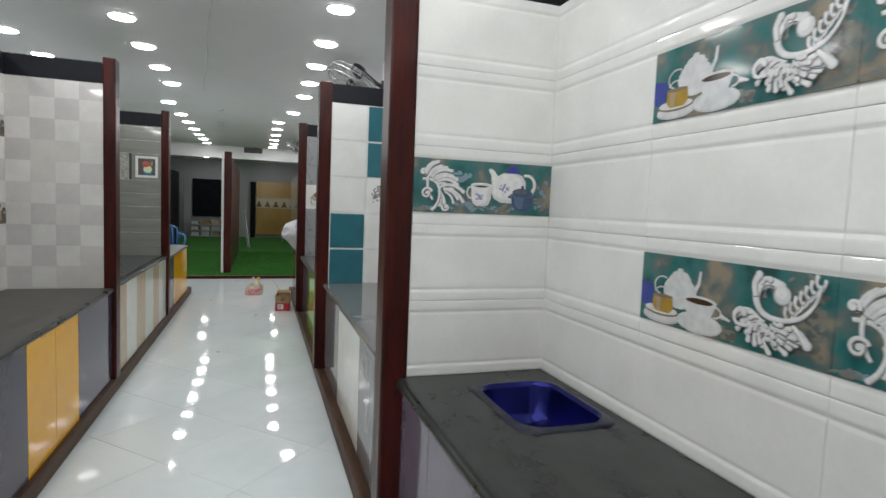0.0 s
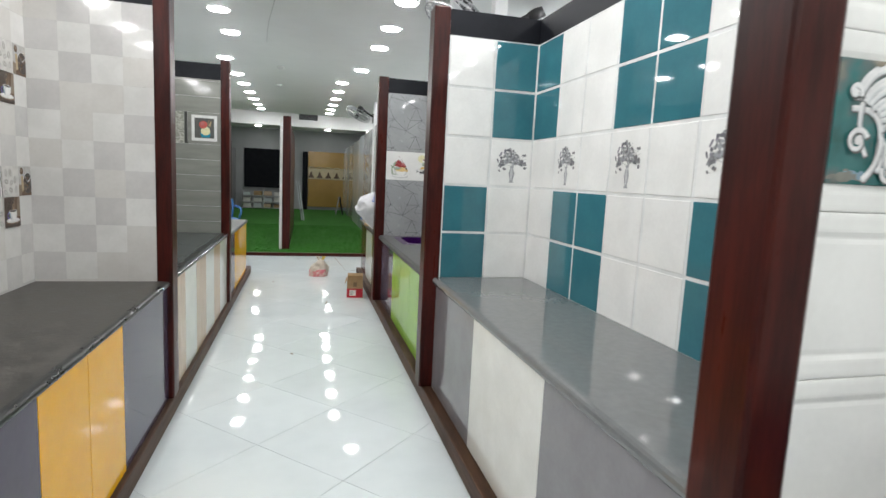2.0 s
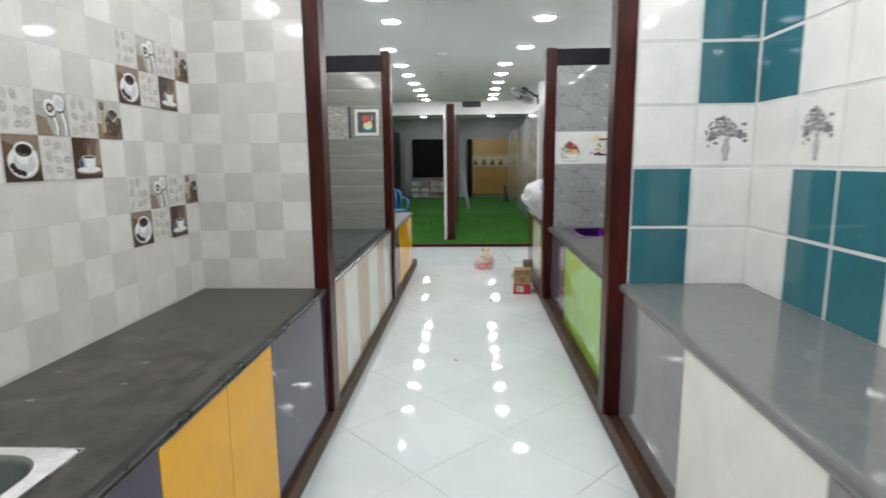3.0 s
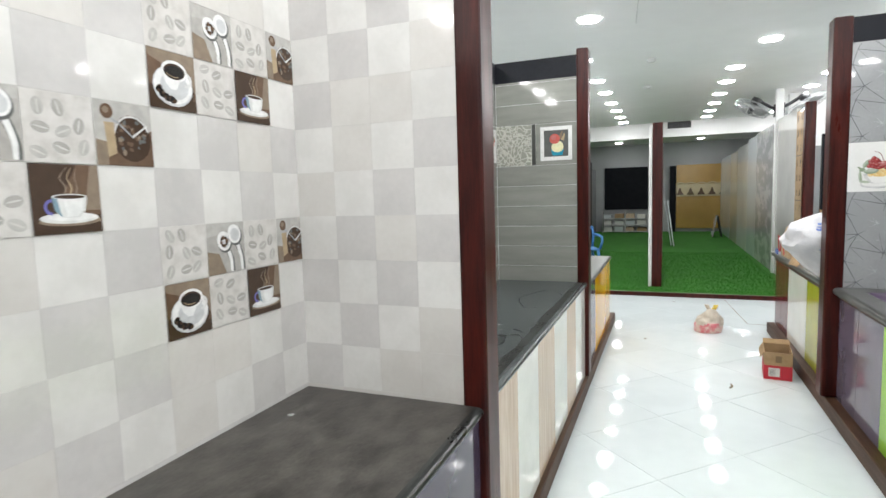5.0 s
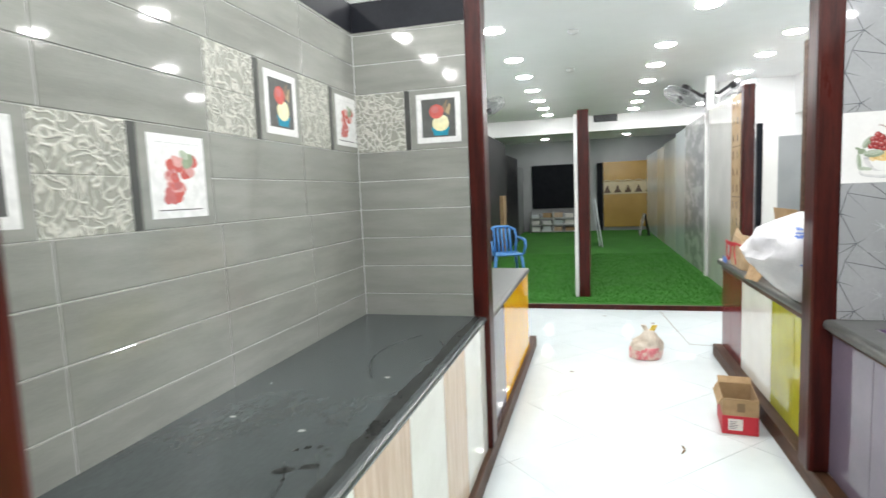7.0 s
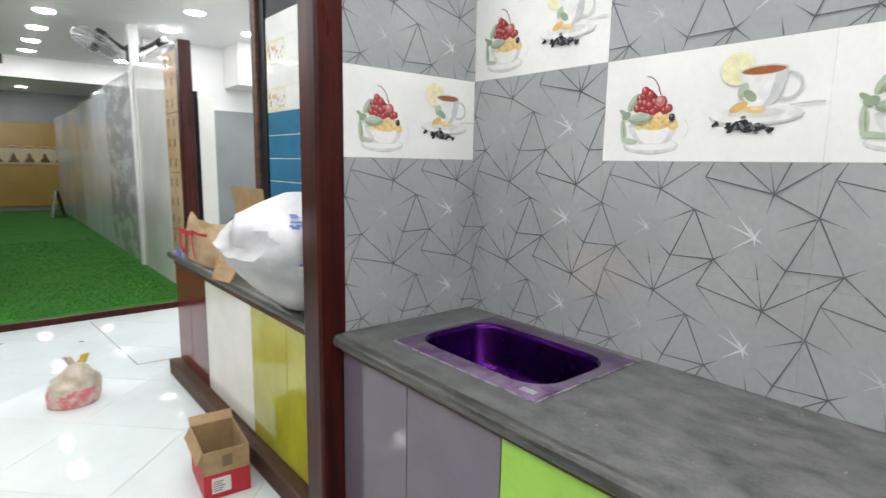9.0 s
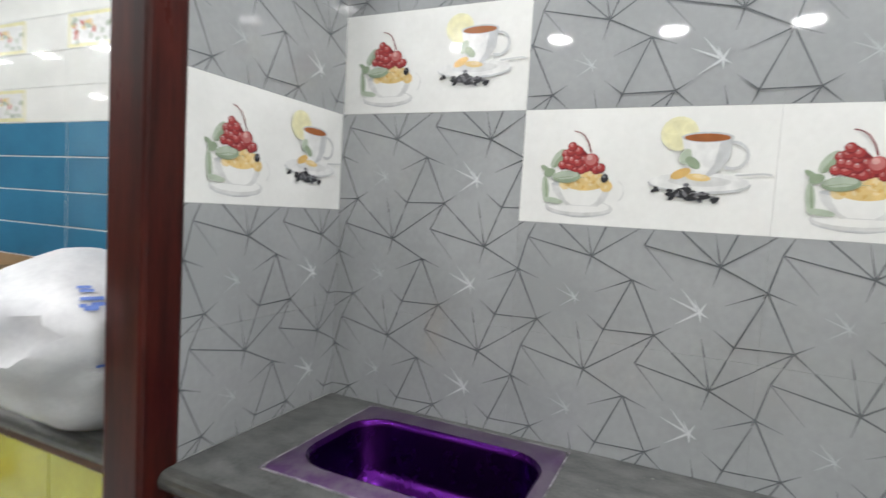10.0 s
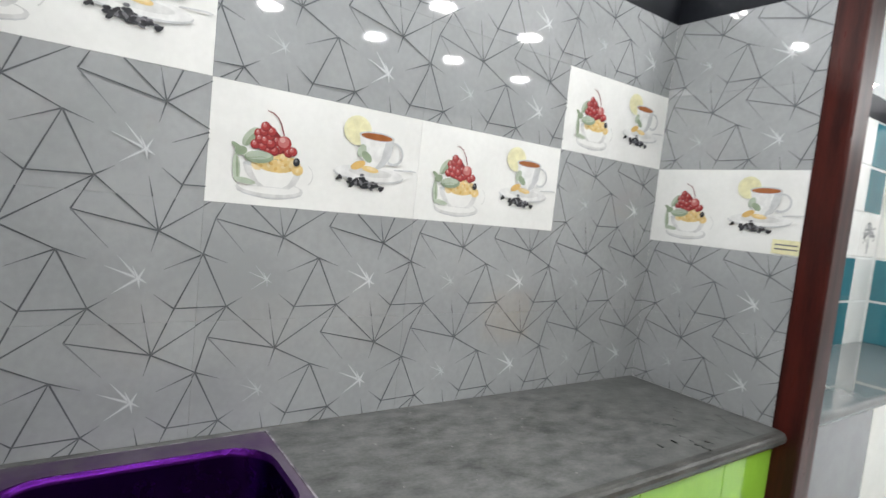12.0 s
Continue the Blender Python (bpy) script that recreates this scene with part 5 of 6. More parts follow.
tan_slab = stand(2.83, 12.44, 13.14, 2.47, "slab_tan", "tan tile slab printed with dark crossed marks")
stand(2.83, 13.14, 14.535, 2.52, "slab_white", "tall glossy white tile slab")
stand(2.83, 14.665, 16.7, 2.5, "slab_marble", "tall grey veined marble tile slab")
stand(2.83, 16.7, 17.9, 2.48, "slab_pale", "tall pale blue-grey tile slab")
stand(2.83, 17.9, 19.7, 2.42, "slab_white", "tall white tile slab")
stand(2.83, 19.7, 21.3, 2.38, "slab_beige", "tall beige tile slab")
stand(2.83, 21.3, 24.2, 2.38, "slab_pale", "tall pale grey tile slab")
solid("slab_post", boxes((2.77, 12.32, 0.05, 2.885, 12.435, 2.5)), "mahogany", "red-brown wooden end post of the slab row", "post", bevel=0.008)
stand(-0.8, 13.3, 14.6, 2.55, "slab_pale", "tall pale grey tile slab", 1)
stand(-0.8, 14.6, 16.3, 2.6, "slab_white", "tall glossy white tile slab", 1)
stand(-0.8, 16.3, 18.6, 2.55, "slab_dark", "tall charcoal tile slab", 1)
stand(-0.84, 18.6, 20.9, 2.32, "slab_black", "tall black tile slab", 1)
stand(-1.1, 20.9, 24.2, 2.2, "wall_grey", "tall mid-grey tile slab", 1)
solid("slab_end", boxes((-0.84, 17.5, 0.045, -0.72, 17.9, 1.35)), "card", "brown board leaning on the dark slabs", "board", bevel=0.004)

# divider in the middle of the turf
div = solid("divider", boxes((0.995, 12.89, 0.045, 1.118, 17.4, 2.33)), "mahogany", "red-brown wooden divider standing on the turf", "divider", bevel=0.004)
part("post", boxes((0.99, 12.78, 0.045, 1.128, 12.889, 2.43)), "mahogany", div, "polished red-brown wooden end post", bevel=0.008)
part("side_slab", boxes((0.942, 12.8, 0.045, 0.988, 17.4, 2.38)), "slab_white", div, "white tile slab on the divider's side", bevel=0.003)
for k in range(2):
    solid("leaning_tile", boxes((0, 0, 0, 0.03, 0.9, 1.15)), "slab_pale", "grey tile sheet leaning on the divider", "tile sheet", m=pose(1.36 - 0.06 * k, 19.0 + 0.2 * k, 0.05, 0, -8, 0), bevel=0.002)

# far wall displays
solid("black_panel", boxes((-0.8, BACK - 0.09, 0.82, 0.62, BACK - 0.03, 2.26)), "slab_black", "large polished black tile panel on the far wall", "tile panel", bevel=0.004)
fwp = solid("yellow_panel", boxes((1.5, BACK - 0.09, 0.16, 3.4, BACK - 0.03, 2.26)), "yellow_panel", "ochre yellow tile panel with a pale border band", "tile panel", bevel=0.004)
part("border", boxes((1.5, BACK - 0.105, 1.22, 3.4, BACK - 0.092, 1.62)), "yellow_light", fwp, "pale wavy border band")
for k in range(6):
    bm = bmesh.new()
    x = 1.62 + 0.32 * k
    loft(bm, [[(x + r * c, BACK - 0.12 + d, z) for c, d in ((-1, 0), (1, 0), (1, 0.012), (-1, 0.012))] for z, r in ((1.27, 0.11), (1.31, 0.1), (1.38, 0.05), (1.45, 0.035), (1.5, 0.012))], True)
    part("bell_motif", bm, "ink_brown", fwp, "dark bell-shaped motif")
    bm = bmesh.new()
    tube(bm, [(x - 0.16 + 0.04 * q, BACK - 0.108, 1.62 + 0.05 * abs(math.sin(q * math.pi / 8))) for q in range(9)], 0.02, 6)
    part("scallop", bm, "yellow_light", fwp)
solid("dark_post", boxes((1.3, BACK - 0.14, 0.05, 1.48, BACK - 0.03, 2.24)), "slab_black", "dark wooden post beside the yellow panel", "post", bevel=0.006)
rack = thing("tile_rack", "low rack stacked with boxed tiles", "rack", pose(-0.85, BACK - 0.55, 0.045))
for k in range(3):
    part("shelf", boxes((0, 0, 0.02 + 0.22 * k, 1.5, 0.4, 0.05 + 0.22 * k)), "steel", rack, bevel=0.002)
for x in (0, 0.75, 1.48):
    part("upright", boxes((x, 0, 0, x + 0.025, 0.4, 0.7)), "steel", rack)
rnd = random.Random(11)
for k in range(3):
    for q in range(4):
        w = rnd.uniform(0.24, 0.32)
        solid("tile_carton", boxes((0, 0, 0, w, 0.3, rnd.uniform(0.1, 0.16))), rnd.choice(["paper", "slab_pale", "card", "slab_white", "lam_wood"]), "small flat carton of tiles on the rack", "carton",
              m=pose(-0.79 + 0.36 * q, BACK - 0.52, 0.098 + 0.22 * k), bevel=0.003, group="cartons on the tile rack")
for k in range(2):
    solid("leaning_tile", boxes((-0.015, 0, 0, 0.015, 0.5, 0.62)), ("slab_marble", "slab_dark")[k], "grey tile sheet propped upright against another", "tile sheet", m=pose(2.45 + 0.25 * k, 21.9, 0.048, 0, 10 - 20 * k, 0), bevel=0.002)

# side room: bright white panel in a dark frame
wp = thing("white_panel", "bright white tile panel in a dark frame", "tile panel", pose(3.26, 13.7, 0))
part("panel", boxes((0.07, 0, 0.35, 0.25, 0.05, 2.12)), "slab_white", wp, bevel=0.002)
part("frame", boxes((0.0, -0.01, 0.0, 0.066, 0.06, 2.2)), "slab_black", wp, "dark frame")


# ---- plastic chair ----
def plastic_chair(m):
    ob = thing("plastic_chair", "sky blue moulded plastic armchair on the turf", "chair", m)
    bm = bmesh.new()
    loft(bm, [rrect(-0.22, -0.22, 0.22, 0.2, 0.06, 0.40), rrect(-0.23, -0.23, 0.23, 0.21, 0.06, 0.415), rrect(-0.22, -0.22, 0.22, 0.2, 0.06, 0.43), rrect(-0.16, -0.16, 0.16, 0.14, 0.05, 0.42)], True)
    part("seat", bm, "chair_blue", ob, smooth=True)
    for sx in (-1, 1):
        for sy in (-1, 1):
            bm = bmesh.new()
            tube(bm, [(sx * 0.2, sy * 0.19, 0.41), (sx * 0.225, sy * 0.215, 0.2), (sx * 0.245, sy * 0.235, 0.0)], 0.028, 8, taper=0.018)
            part("leg", bm, "chair_blue", ob, smooth=True)
        bm = bmesh.new()
        tube(bm, [(sx * 0.23, -0.2, 0.42), (sx * 0.265, -0.22, 0.55), (sx * 0.27, -0.18, 0.63), (sx * 0.27, 0.0, 0.65), (sx * 0.24, 0.2, 0.66)], 0.022, 8)
        part("armrest", bm, "chair_blue", ob, smooth=True)
    bm = bmesh.new()
    tube(bm, [(-0.2, 0.2, 0.41), (-0.235, 0.235, 0.62), (-0.22, 0.27, 0.78), (-0.1, 0.285, 0.83), (0.1, 0.285, 0.83), (0.22, 0.27, 0.78), (0.235, 0.235, 0.62), (0.2, 0.2, 0.41)], 0.022, 8)
    part("back_frame", bm, "chair_blue", ob, smooth=True)
    for k in range(5):
        bm = bmesh.new()
        x = -0.13 + 0.065 * k
        tube(bm, [(x, 0.19, 0.42), (x, 0.235, 0.62), (x, 0.28, 0.81)], 0.02, 6)
        part("back_slat", bm, "chair_blue", ob, smooth=True)
    return ob


plastic_chair(pose(-0.17, 14.15, 0.046, 0, 0, 22))


# ---- bags and boxes ----
def crumple(rings, n, shape, amp, freq, seed):
    """A closed sack from stacked outlines, dented by noise."""
    bm = bmesh.new()
    rr = []
    for k in range(rings + 1):
        t = k / rings
        ring = []
        for q in range(n):
            a = 2 * math.pi * q / n
            p = Vector(shape(t, a))
            d = noise.noise(p * freq + Vector((seed, 0, 0))) + 0.5 * noise.noise(p * freq * 2.7 + Vector((0, seed, 0)))
            ridge = 1 - abs(noise.noise(p * freq * 1.6 + Vector((0, 0, seed)))) * 2
            out = Vector((math.cos(a), math.sin(a), 0.4))
            p += out * amp * (d + 0.6 * ridge - 0.3) * math.sin(math.pi * min(max(t, 0.08), 0.96))
            ring.append(p)
        rr.append(ring)
    loft(bm, rr, True)
    return bm


def sup(v, e):
    return math.copysign(abs(v) ** e, v)


def white_sack_shape(t, a):
    """A full sack standing at the worktop's front and bulging over it, drawn up to a peak."""
    w = 0.55 + 0.45 * math.sin(math.pi * t / 1.1) if t < 0.55 else 1.0 - 0.86 * ((t - 0.55) / 0.45) ** 2.3
    x = 0.31 * w * sup(math.cos(a), 0.85) - 0.05 * math.sin(math.pi * t) - 0.12 * t * t
    y = 0.26 * w * sup(math.sin(a), 0.75) - 0.02 * t
    return (x, max(y, -0.25), 0.455 * t)


def film_sack(m):
    """Thin film gathered into facets with sharp folds."""
    bm = bmesh.new()
    rnd = random.Random(17)
    rings, n = 22, 40
    rr = []
    for k in range(rings + 1):
        t = k / rings
        ring = []
        for q in range(n):
            a = 2 * math.pi * (q + 0.5 * (k % 2)) / n + rnd.uniform(-0.06, 0.06)
            p = Vector(white_sack_shape(min(max(t + rnd.uniform(-0.012, 0.012) * (0 < k < rings), 0), 1), a))
            out = Vector((math.cos(a), math.sin(a), 0.35))
            fold = abs(noise.noise(p * 5 + Vector((3, 0, 0)))) * 1.3 + abs(noise.noise(p * 10 + Vector((0, 7, 0)))) * 0.4
            p += out * (0.075 * (0.45 - fold) + rnd.uniform(-0.0035, 0.0035)) * math.sin(math.pi * min(max(t, 0.06), 0.97))
            p.z = max(p.z, 0.001)
            p.y = max(p.y, -0.275)
            p.x = min(p.x, 0.47)
            ring.append(p)
        rr.append(ring)
    loft(bm, rr, True)
    bmesh.ops.triangulate(bm, faces=bm.faces)
    ob = thing("plastic_sack", "large crumpled white plastic sack on the worktop", "sack", m)
    body = part("film", bm, "sack", ob, smooth=True)
    body.data.set_sharp_from_angle(angle=radians(40))
    for k in range(10):
        goal = Vector((-0.2, -0.2 + 0.035 * (k % 2), 0.26 + 0.02 * (k // 2)))
        f = min((f for f in body.data.polygons if f.normal.x < -0.2), key=lambda f: (f.center - goal).length)
        n = f.normal
        u = Vector((0, 0, 1)).cross(n).normalized()
        v = n.cross(u)
        c = goal + n * (n.dot(f.center - goal) + 0.004)
        bm = bmesh.new()
        bm.faces.new([bm.verts.new(c + u * x + v * z) for x, z in ((-0.014, -0.005), (0.014, -0.005), (0.014, 0.005), (-0.014, 0.005))])
        part("printed_bar", bm, "blue_print", body, "small blue printed bar")
    return ob


film_sack(pose(2.34, 8.735, CT + 0.008))
pr = thing("carrier_bag", "tan jute carrier bag with red handles lying open", "bag", pose(2.31, 9.98, CT + 0.006))


def paper_sack(w, d, h, seed, peaks):
    """A crumpled open bag: slack sides, an uneven rim with peaks, and a sunken mouth."""
    bm = bmesh.new()
    rr = []
    for k in range(13):
        t = min(k / 9, 1.0)
        inner = max(0, k - 9) / 3
        ring = []
        for q in range(44):
            a = 2 * math.pi * q / 44
            rim = h * (1 + sum(g * max(0.0, math.cos(a - b)) ** 6 for b, g in peaks))
            x, y = w * sup(math.cos(a), 0.55), d * sup(math.sin(a), 0.45)
            v = Vector((x, y, t * rim))
            n1 = noise.noise(v * 7 + Vector((seed, 0, 0))) + 0.5 * (1 - 2 * abs(noise.noise(v * 15 + Vector((0, seed, 0)))))
            f = (1 - 0.16 * t + 0.1 * math.sin(math.pi * t)) * (1 - 0.55 * inner) + 0.16 * n1 * math.sin(math.pi * min(max(t, 0.1), 0.93))
            ring.append((x * f, y * f, max(t * rim * (1 - 0.45 * inner) + 0.03 * n1 * t, 0.0)))
        rr.append(ring)
    loft(bm, rr, True)
    return bm


body = part("body", paper_sack(0.13, 0.27, 0.19, 5, ((radians(120), 0.35), (radians(-60), 0.1))), "jute", pr, smooth=True)
body.data.set_sharp_from_angle(angle=radians(32))


def strap(pts, w, name):
    """A flat woven band along the bag's side."""
    bm = bmesh.new()
    pts = [Vector(p) for p in pts]
    rings = []
    for k, p in enumerate(pts):
        d = (pts[min(k + 1, len(pts) - 1)] - pts[max(k - 1, 0)]).normalized()
        u = d.cross(Vector((1, 0, 0))).normalized() * w / 2
        rings.append([p - u + Vector((-0.002, 0, 0)), p + u + Vector((-0.002, 0, 0)), p + u + Vector((0.002, 0, 0)), p - u + Vector((0.002, 0, 0))])
    loft(bm, rings, True)
    part(name, bm, "red_tape", pr, "red woven band")


strap([(-0.146, 0.16 + 0.062 * math.cos(math.pi * q / 10), 0.158 - 0.115 * math.sin(math.pi * q / 10) ** 0.6) for q in range(11)], 0.026, "handle")
strap([(-0.142, 0.27, 0.17), (-0.148, 0.2, 0.165), (-0.148, 0.08, 0.163), (-0.145, -0.04, 0.168)], 0.026, "trim")
strap([(-0.146, -0.03, 0.19), (-0.152, -0.04, 0.12), (-0.15, -0.075, 0.03)], 0.018, "side_trim")
strap([(-0.142, -0.03, 0.178), (-0.138, -0.14, 0.172), (-0.132, -0.25, 0.178)], 0.014, "rim_trim")
bm = bmesh.new()
for k in range(4):
    box(bm, -0.16, 0.17 + 0.03 * k, 0.005, -0.154, 0.19 + 0.03 * k, 0.04 + 0.012 * (k % 2))
part("printed_bars", bm, "blue_print", body, "small blue printed marks")
kraft = solid("paper_bag", paper_sack(0.1, 0.15, 0.2, 11, ((radians(150), 0.3), (radians(-30), 0.25))), "kraft", "crumpled empty kraft paper bag on the worktop", "bag", smooth=True, m=pose(2.36, 9.53, CT + 0.006, 0, 0, 12))
kraft.data.set_sharp_from_angle(angle=radians(32))
bm = bmesh.new()
loft(bm, [circle(0, 0, z, r, 28) for r, z in ((0.13, 0.0), (0.165, 0.012), (0.172, 0.03), (0.166, 0.03), (0.158, 0.014), (0.02, 0.006))], True)
tray = solid("round_tray", bm, "card_dark", "round brown tray leaning behind the bags", "tray", smooth=True, m=pose(2.56, 10.24, CT + 0.085, 0, -62, 24))
bm = bmesh.new()
tube(bm, [(0.17 * math.cos(math.pi * q / 14), 0.17 * math.sin(math.pi * q / 14), 0.031) for q in range(29)], 0.006, 6)
part("rim", bm, "plastic_black", tray, "black rim", smooth=True)


def flap(name, w, d, m, label, finish="card"):
    bm = bmesh.new()
    g = 5
    top = [[bm.verts.new((w * i / g, d * j / g, 0.012 * math.sin(3 * i / g + j))) for j in range(g + 1)] for i in range(g + 1)]
    for i in range(g):
        for j in range(g):
            bm.faces.new((top[i][j], top[i + 1][j], top[i + 1][j + 1], top[i][j + 1]))
    ob = solid(name, bm, finish, label, "cardboard", m=m)
    md = ob.modifiers.new("thick", "SOLIDIFY")
    md.thickness = 0.004
    return ob


flap("cardboard_piece", 0.16, 0.17, pose(2.225, 9.36, CT + 0.142, 0, 118, 14), "torn brown cardboard flap on the worktop")
ct = thing("carton", "open brown cardboard carton against the tiled wall", "carton", pose(2.5, 9.72, CT + 0.006))
part("body", boxes((0, 0, 0, 0.26, 0.5, 0.005), (0, 0, 0.005, 0.005, 0.5, 0.3), (0.255, 0, 0.005, 0.26, 0.5, 0.3), (0.005, 0, 0.005, 0.255, 0.005, 0.3), (0.005, 0.495, 0.005, 0.255, 0.5, 0.3)), "card", ct)
part("flap", boxes((0, 0, 0, 0.004, 0.5, 0.12)), "card", ct, m=pose(0, 0, 0.3, 0, -8, 0))


def open_box(m):
    ob = thing("cardboard_box", "open red and tan cardboard box on the floor", "box", m)
    w, d, h, t = 0.185, 0.28, 0.21, 0.004
    bm = boxes((0, 0, 0, w, d, t), (0, 0, t, t, d, h), (w - t, 0, t, w, d, h), (t, 0, t, w - t, t, h), (t, d - t, t, w - t, d, h))
    part("carton", bm, "card", ob)
    part("red_print", boxes((-0.001, -0.0015, 0.002, w + 0.001, 0.0, 0.11), (-0.0015, 0.0, 0.002, -0.0002, d, 0.11), (w + 0.0002, 0.0, 0.002, w + 0.0015, d, 0.11)), "card_red", ob, "red printed lower half")
    tag = part("white_label", boxes((0.03, -0.0025, 0.025, 0.105, -0.0016, 0.092)), "paper", ob, "white printed label")
    bm = bmesh.new()
    for k in range(5):
        box(bm, 0.036, -0.0032, 0.034 + 0.01 * k, 0.07 + 0.006 * (k % 3), -0.0026, 0.038 + 0.01 * k)
    part("label_bars", bm, "ink_smoke", tag)
    part("mark", boxes((0.075, -0.001, 0.135, 0.115, -0.0002, 0.185)), "card_dark", ob, "small dark printed mark")
    for nm, mm, ww, dd in (("flap", pose(0, 0, h, 0, -62, 0), -0.05, d), ("flap", pose(0, d, h, 35, 0, 0), w, 0.05)):
        x0, x1 = sorted((0, ww))
        part(nm, boxes((x0, 0, 0, x1, dd, 0.004)), "card", ob, m=mm)
    return ob


open_box(pose(1.88, 8.93, 0.001, 0, 0, -6))


def floor_bag(m):
    ob = thing("shopping_bag", "knotted see-through plastic bag with pink contents", "bag", m)

    def shape(t, a):
        w = 1.0 + 0.25 * math.sin(2.2 * t) - 0.95 * t ** 1.6
        return (0.125 * w * math.cos(a) + 0.03 * t, 0.11 * w * math.sin(a), 0.235 * t)

    bm = crumple(16, 32, shape, 0.03, 11, 7)
    for f in bm.faces:
        c = f.calc_center_median()
        f.material_index = 0 if c.z < 0.09 + 0.05 * noise.noise(c * 14) else 1
    part("body", bm, ["bag_pink", "bag_clear"], ob, smooth=True)
    for s in (-1, 1):
        bm = bmesh.new()
        tube(bm, [(0.03, 0, 0.21), (0.03 + s * 0.035, 0.0, 0.245), (0.03 + s * 0.055, 0.01, 0.275), (0.03 + s * 0.03, 0, 0.27), (0.03 + s * 0.015, 0, 0.235)], 0.02, 6, taper=0.008)
        part("handle", bm, "bag_clear" if s < 0 else "bag_yellow", ob, smooth=True)
    return ob


floor_bag(pose(1.585, 10.38, 0.001))

# loose floor tile edges by the end of the right row
for x0, y0, x1, y1 in ((2.0, 10.82, 2.36, 10.79), (2.0, 10.82, 1.9, 12.2)):
    ln = math.hypot(x1 - x0, y1 - y0)
    solid("floor_gap", boxes((0, -0.003, 0.0002, ln, 0.003, 0.0012)), "card_dark", "dark open joint of a loose floor tile", "floor joint", kind="structure", m=pose(x0, y0, 0, 0, 0, math.degrees(math.atan2(y1 - y0, x1 - x0))))
# litter on the floor
bm = bmesh.new()
tube(bm, [(1.62, 8.62, 0.006), (1.64, 8.66, 0.008), (1.635, 8.71, 0.005)], 0.005, 5)
solid("litter_scrap", bm, "card_dark", "tiny dark scrap lying on the floor", "litter")
for x, y in ((1.28, 6.9), (1.75, 11.6), (0.98, 9.9), (1.3, 11.9)):
    solid("litter_scrap", boxes((0, 0, 0, 0.03, 0.012, 0.004)), "card_dark", "tiny dark scrap lying on the floor", "litter", m=pose(x, y, 0.0005, 0, 0, 35 * x * y))

# dusty smears and shoe marks left on the grey bay's worktop
bm = bmesh.new()
for x, y, r, s, a in ((0.46, 6.66, 0.026, 0.6, 30), (0.515, 6.69, 0.024, 0.6, 30), (0.435, 6.76, 0.008, 1, 0), (0.46, 6.78, 0.009, 1, 0), (0.49, 6.79, 0.009, 1, 0), (0.515, 6.78, 0.008, 1, 0), (0.535, 6.75, 0.008, 0.8, 0)):
    c = math.cos(radians(a))
    bm.faces.new([bm.verts.new((x + r * math.cos(q * math.pi / 6), y + r * s * math.sin(q * math.pi / 6) + 0.3 * r * math.cos(q * math.pi / 6) * c, 0.8106)) for q in range(12)])
rnd = random.Random(14)
for k in range(34):
    x, y, r = rnd.uniform(2.19, 2.5) - 0.1 * (k % 2), rnd.uniform(5.99, 6.55), rnd.uniform(0.006, 0.022)
    if x < 2.19:
        continue
    a, q = rnd.uniform(-0.5, 0.9), rnd.uniform(0.2, 0.45)
    pts = []
    for e in range(12):
        w = r * (1 + 0.45 * noise.noise(Vector((k * 3.1, e * 0.9, 0))))
        u, v = w * math.cos(e * math.pi / 6), q * w * math.sin(e * math.pi / 6)
        pts.append(bm.verts.new((x + u * math.cos(a) - v * math.sin(a), y + u * math.sin(a) + v * math.cos(a), CT + 0.0006)))
    bm.faces.new(pts)
solid("wet_mark", bm, "slate", "dark dried shoe mark on the dusty slate", "stain", kind="stuff")
bm = bmesh.new()
rnd = random.Random(21)
for k in range(64):
    right = k % 4 != 0
    x, y = (rnd.uniform(2.2, 2.75), rnd.uniform(6.0, 7.5)) if right else (rnd.uniform(0.05, 0.55), rnd.uniform(4.3, 8.1))
    if not right and 5.75 < y < 6.0:
        continue
    r = rnd.uniform(0.002, 0.006) if right else rnd.uniform(0.004, 0.013)
    bm.faces.new([bm.verts.new((x + r * (1 + 0.4 * math.sin(3 * q + k)) * math.cos(q * math.pi / 5), y + 0.7 * r * math.sin(q * math.pi / 5), (CT if right else (0.80 if y < 5.9 else 0.81)) + 0.0005)) for q in range(10)])
solid("plaster_spots", bm, "ink_dust", "dried pale plaster spots on the worktops", "stain", kind="stuff")

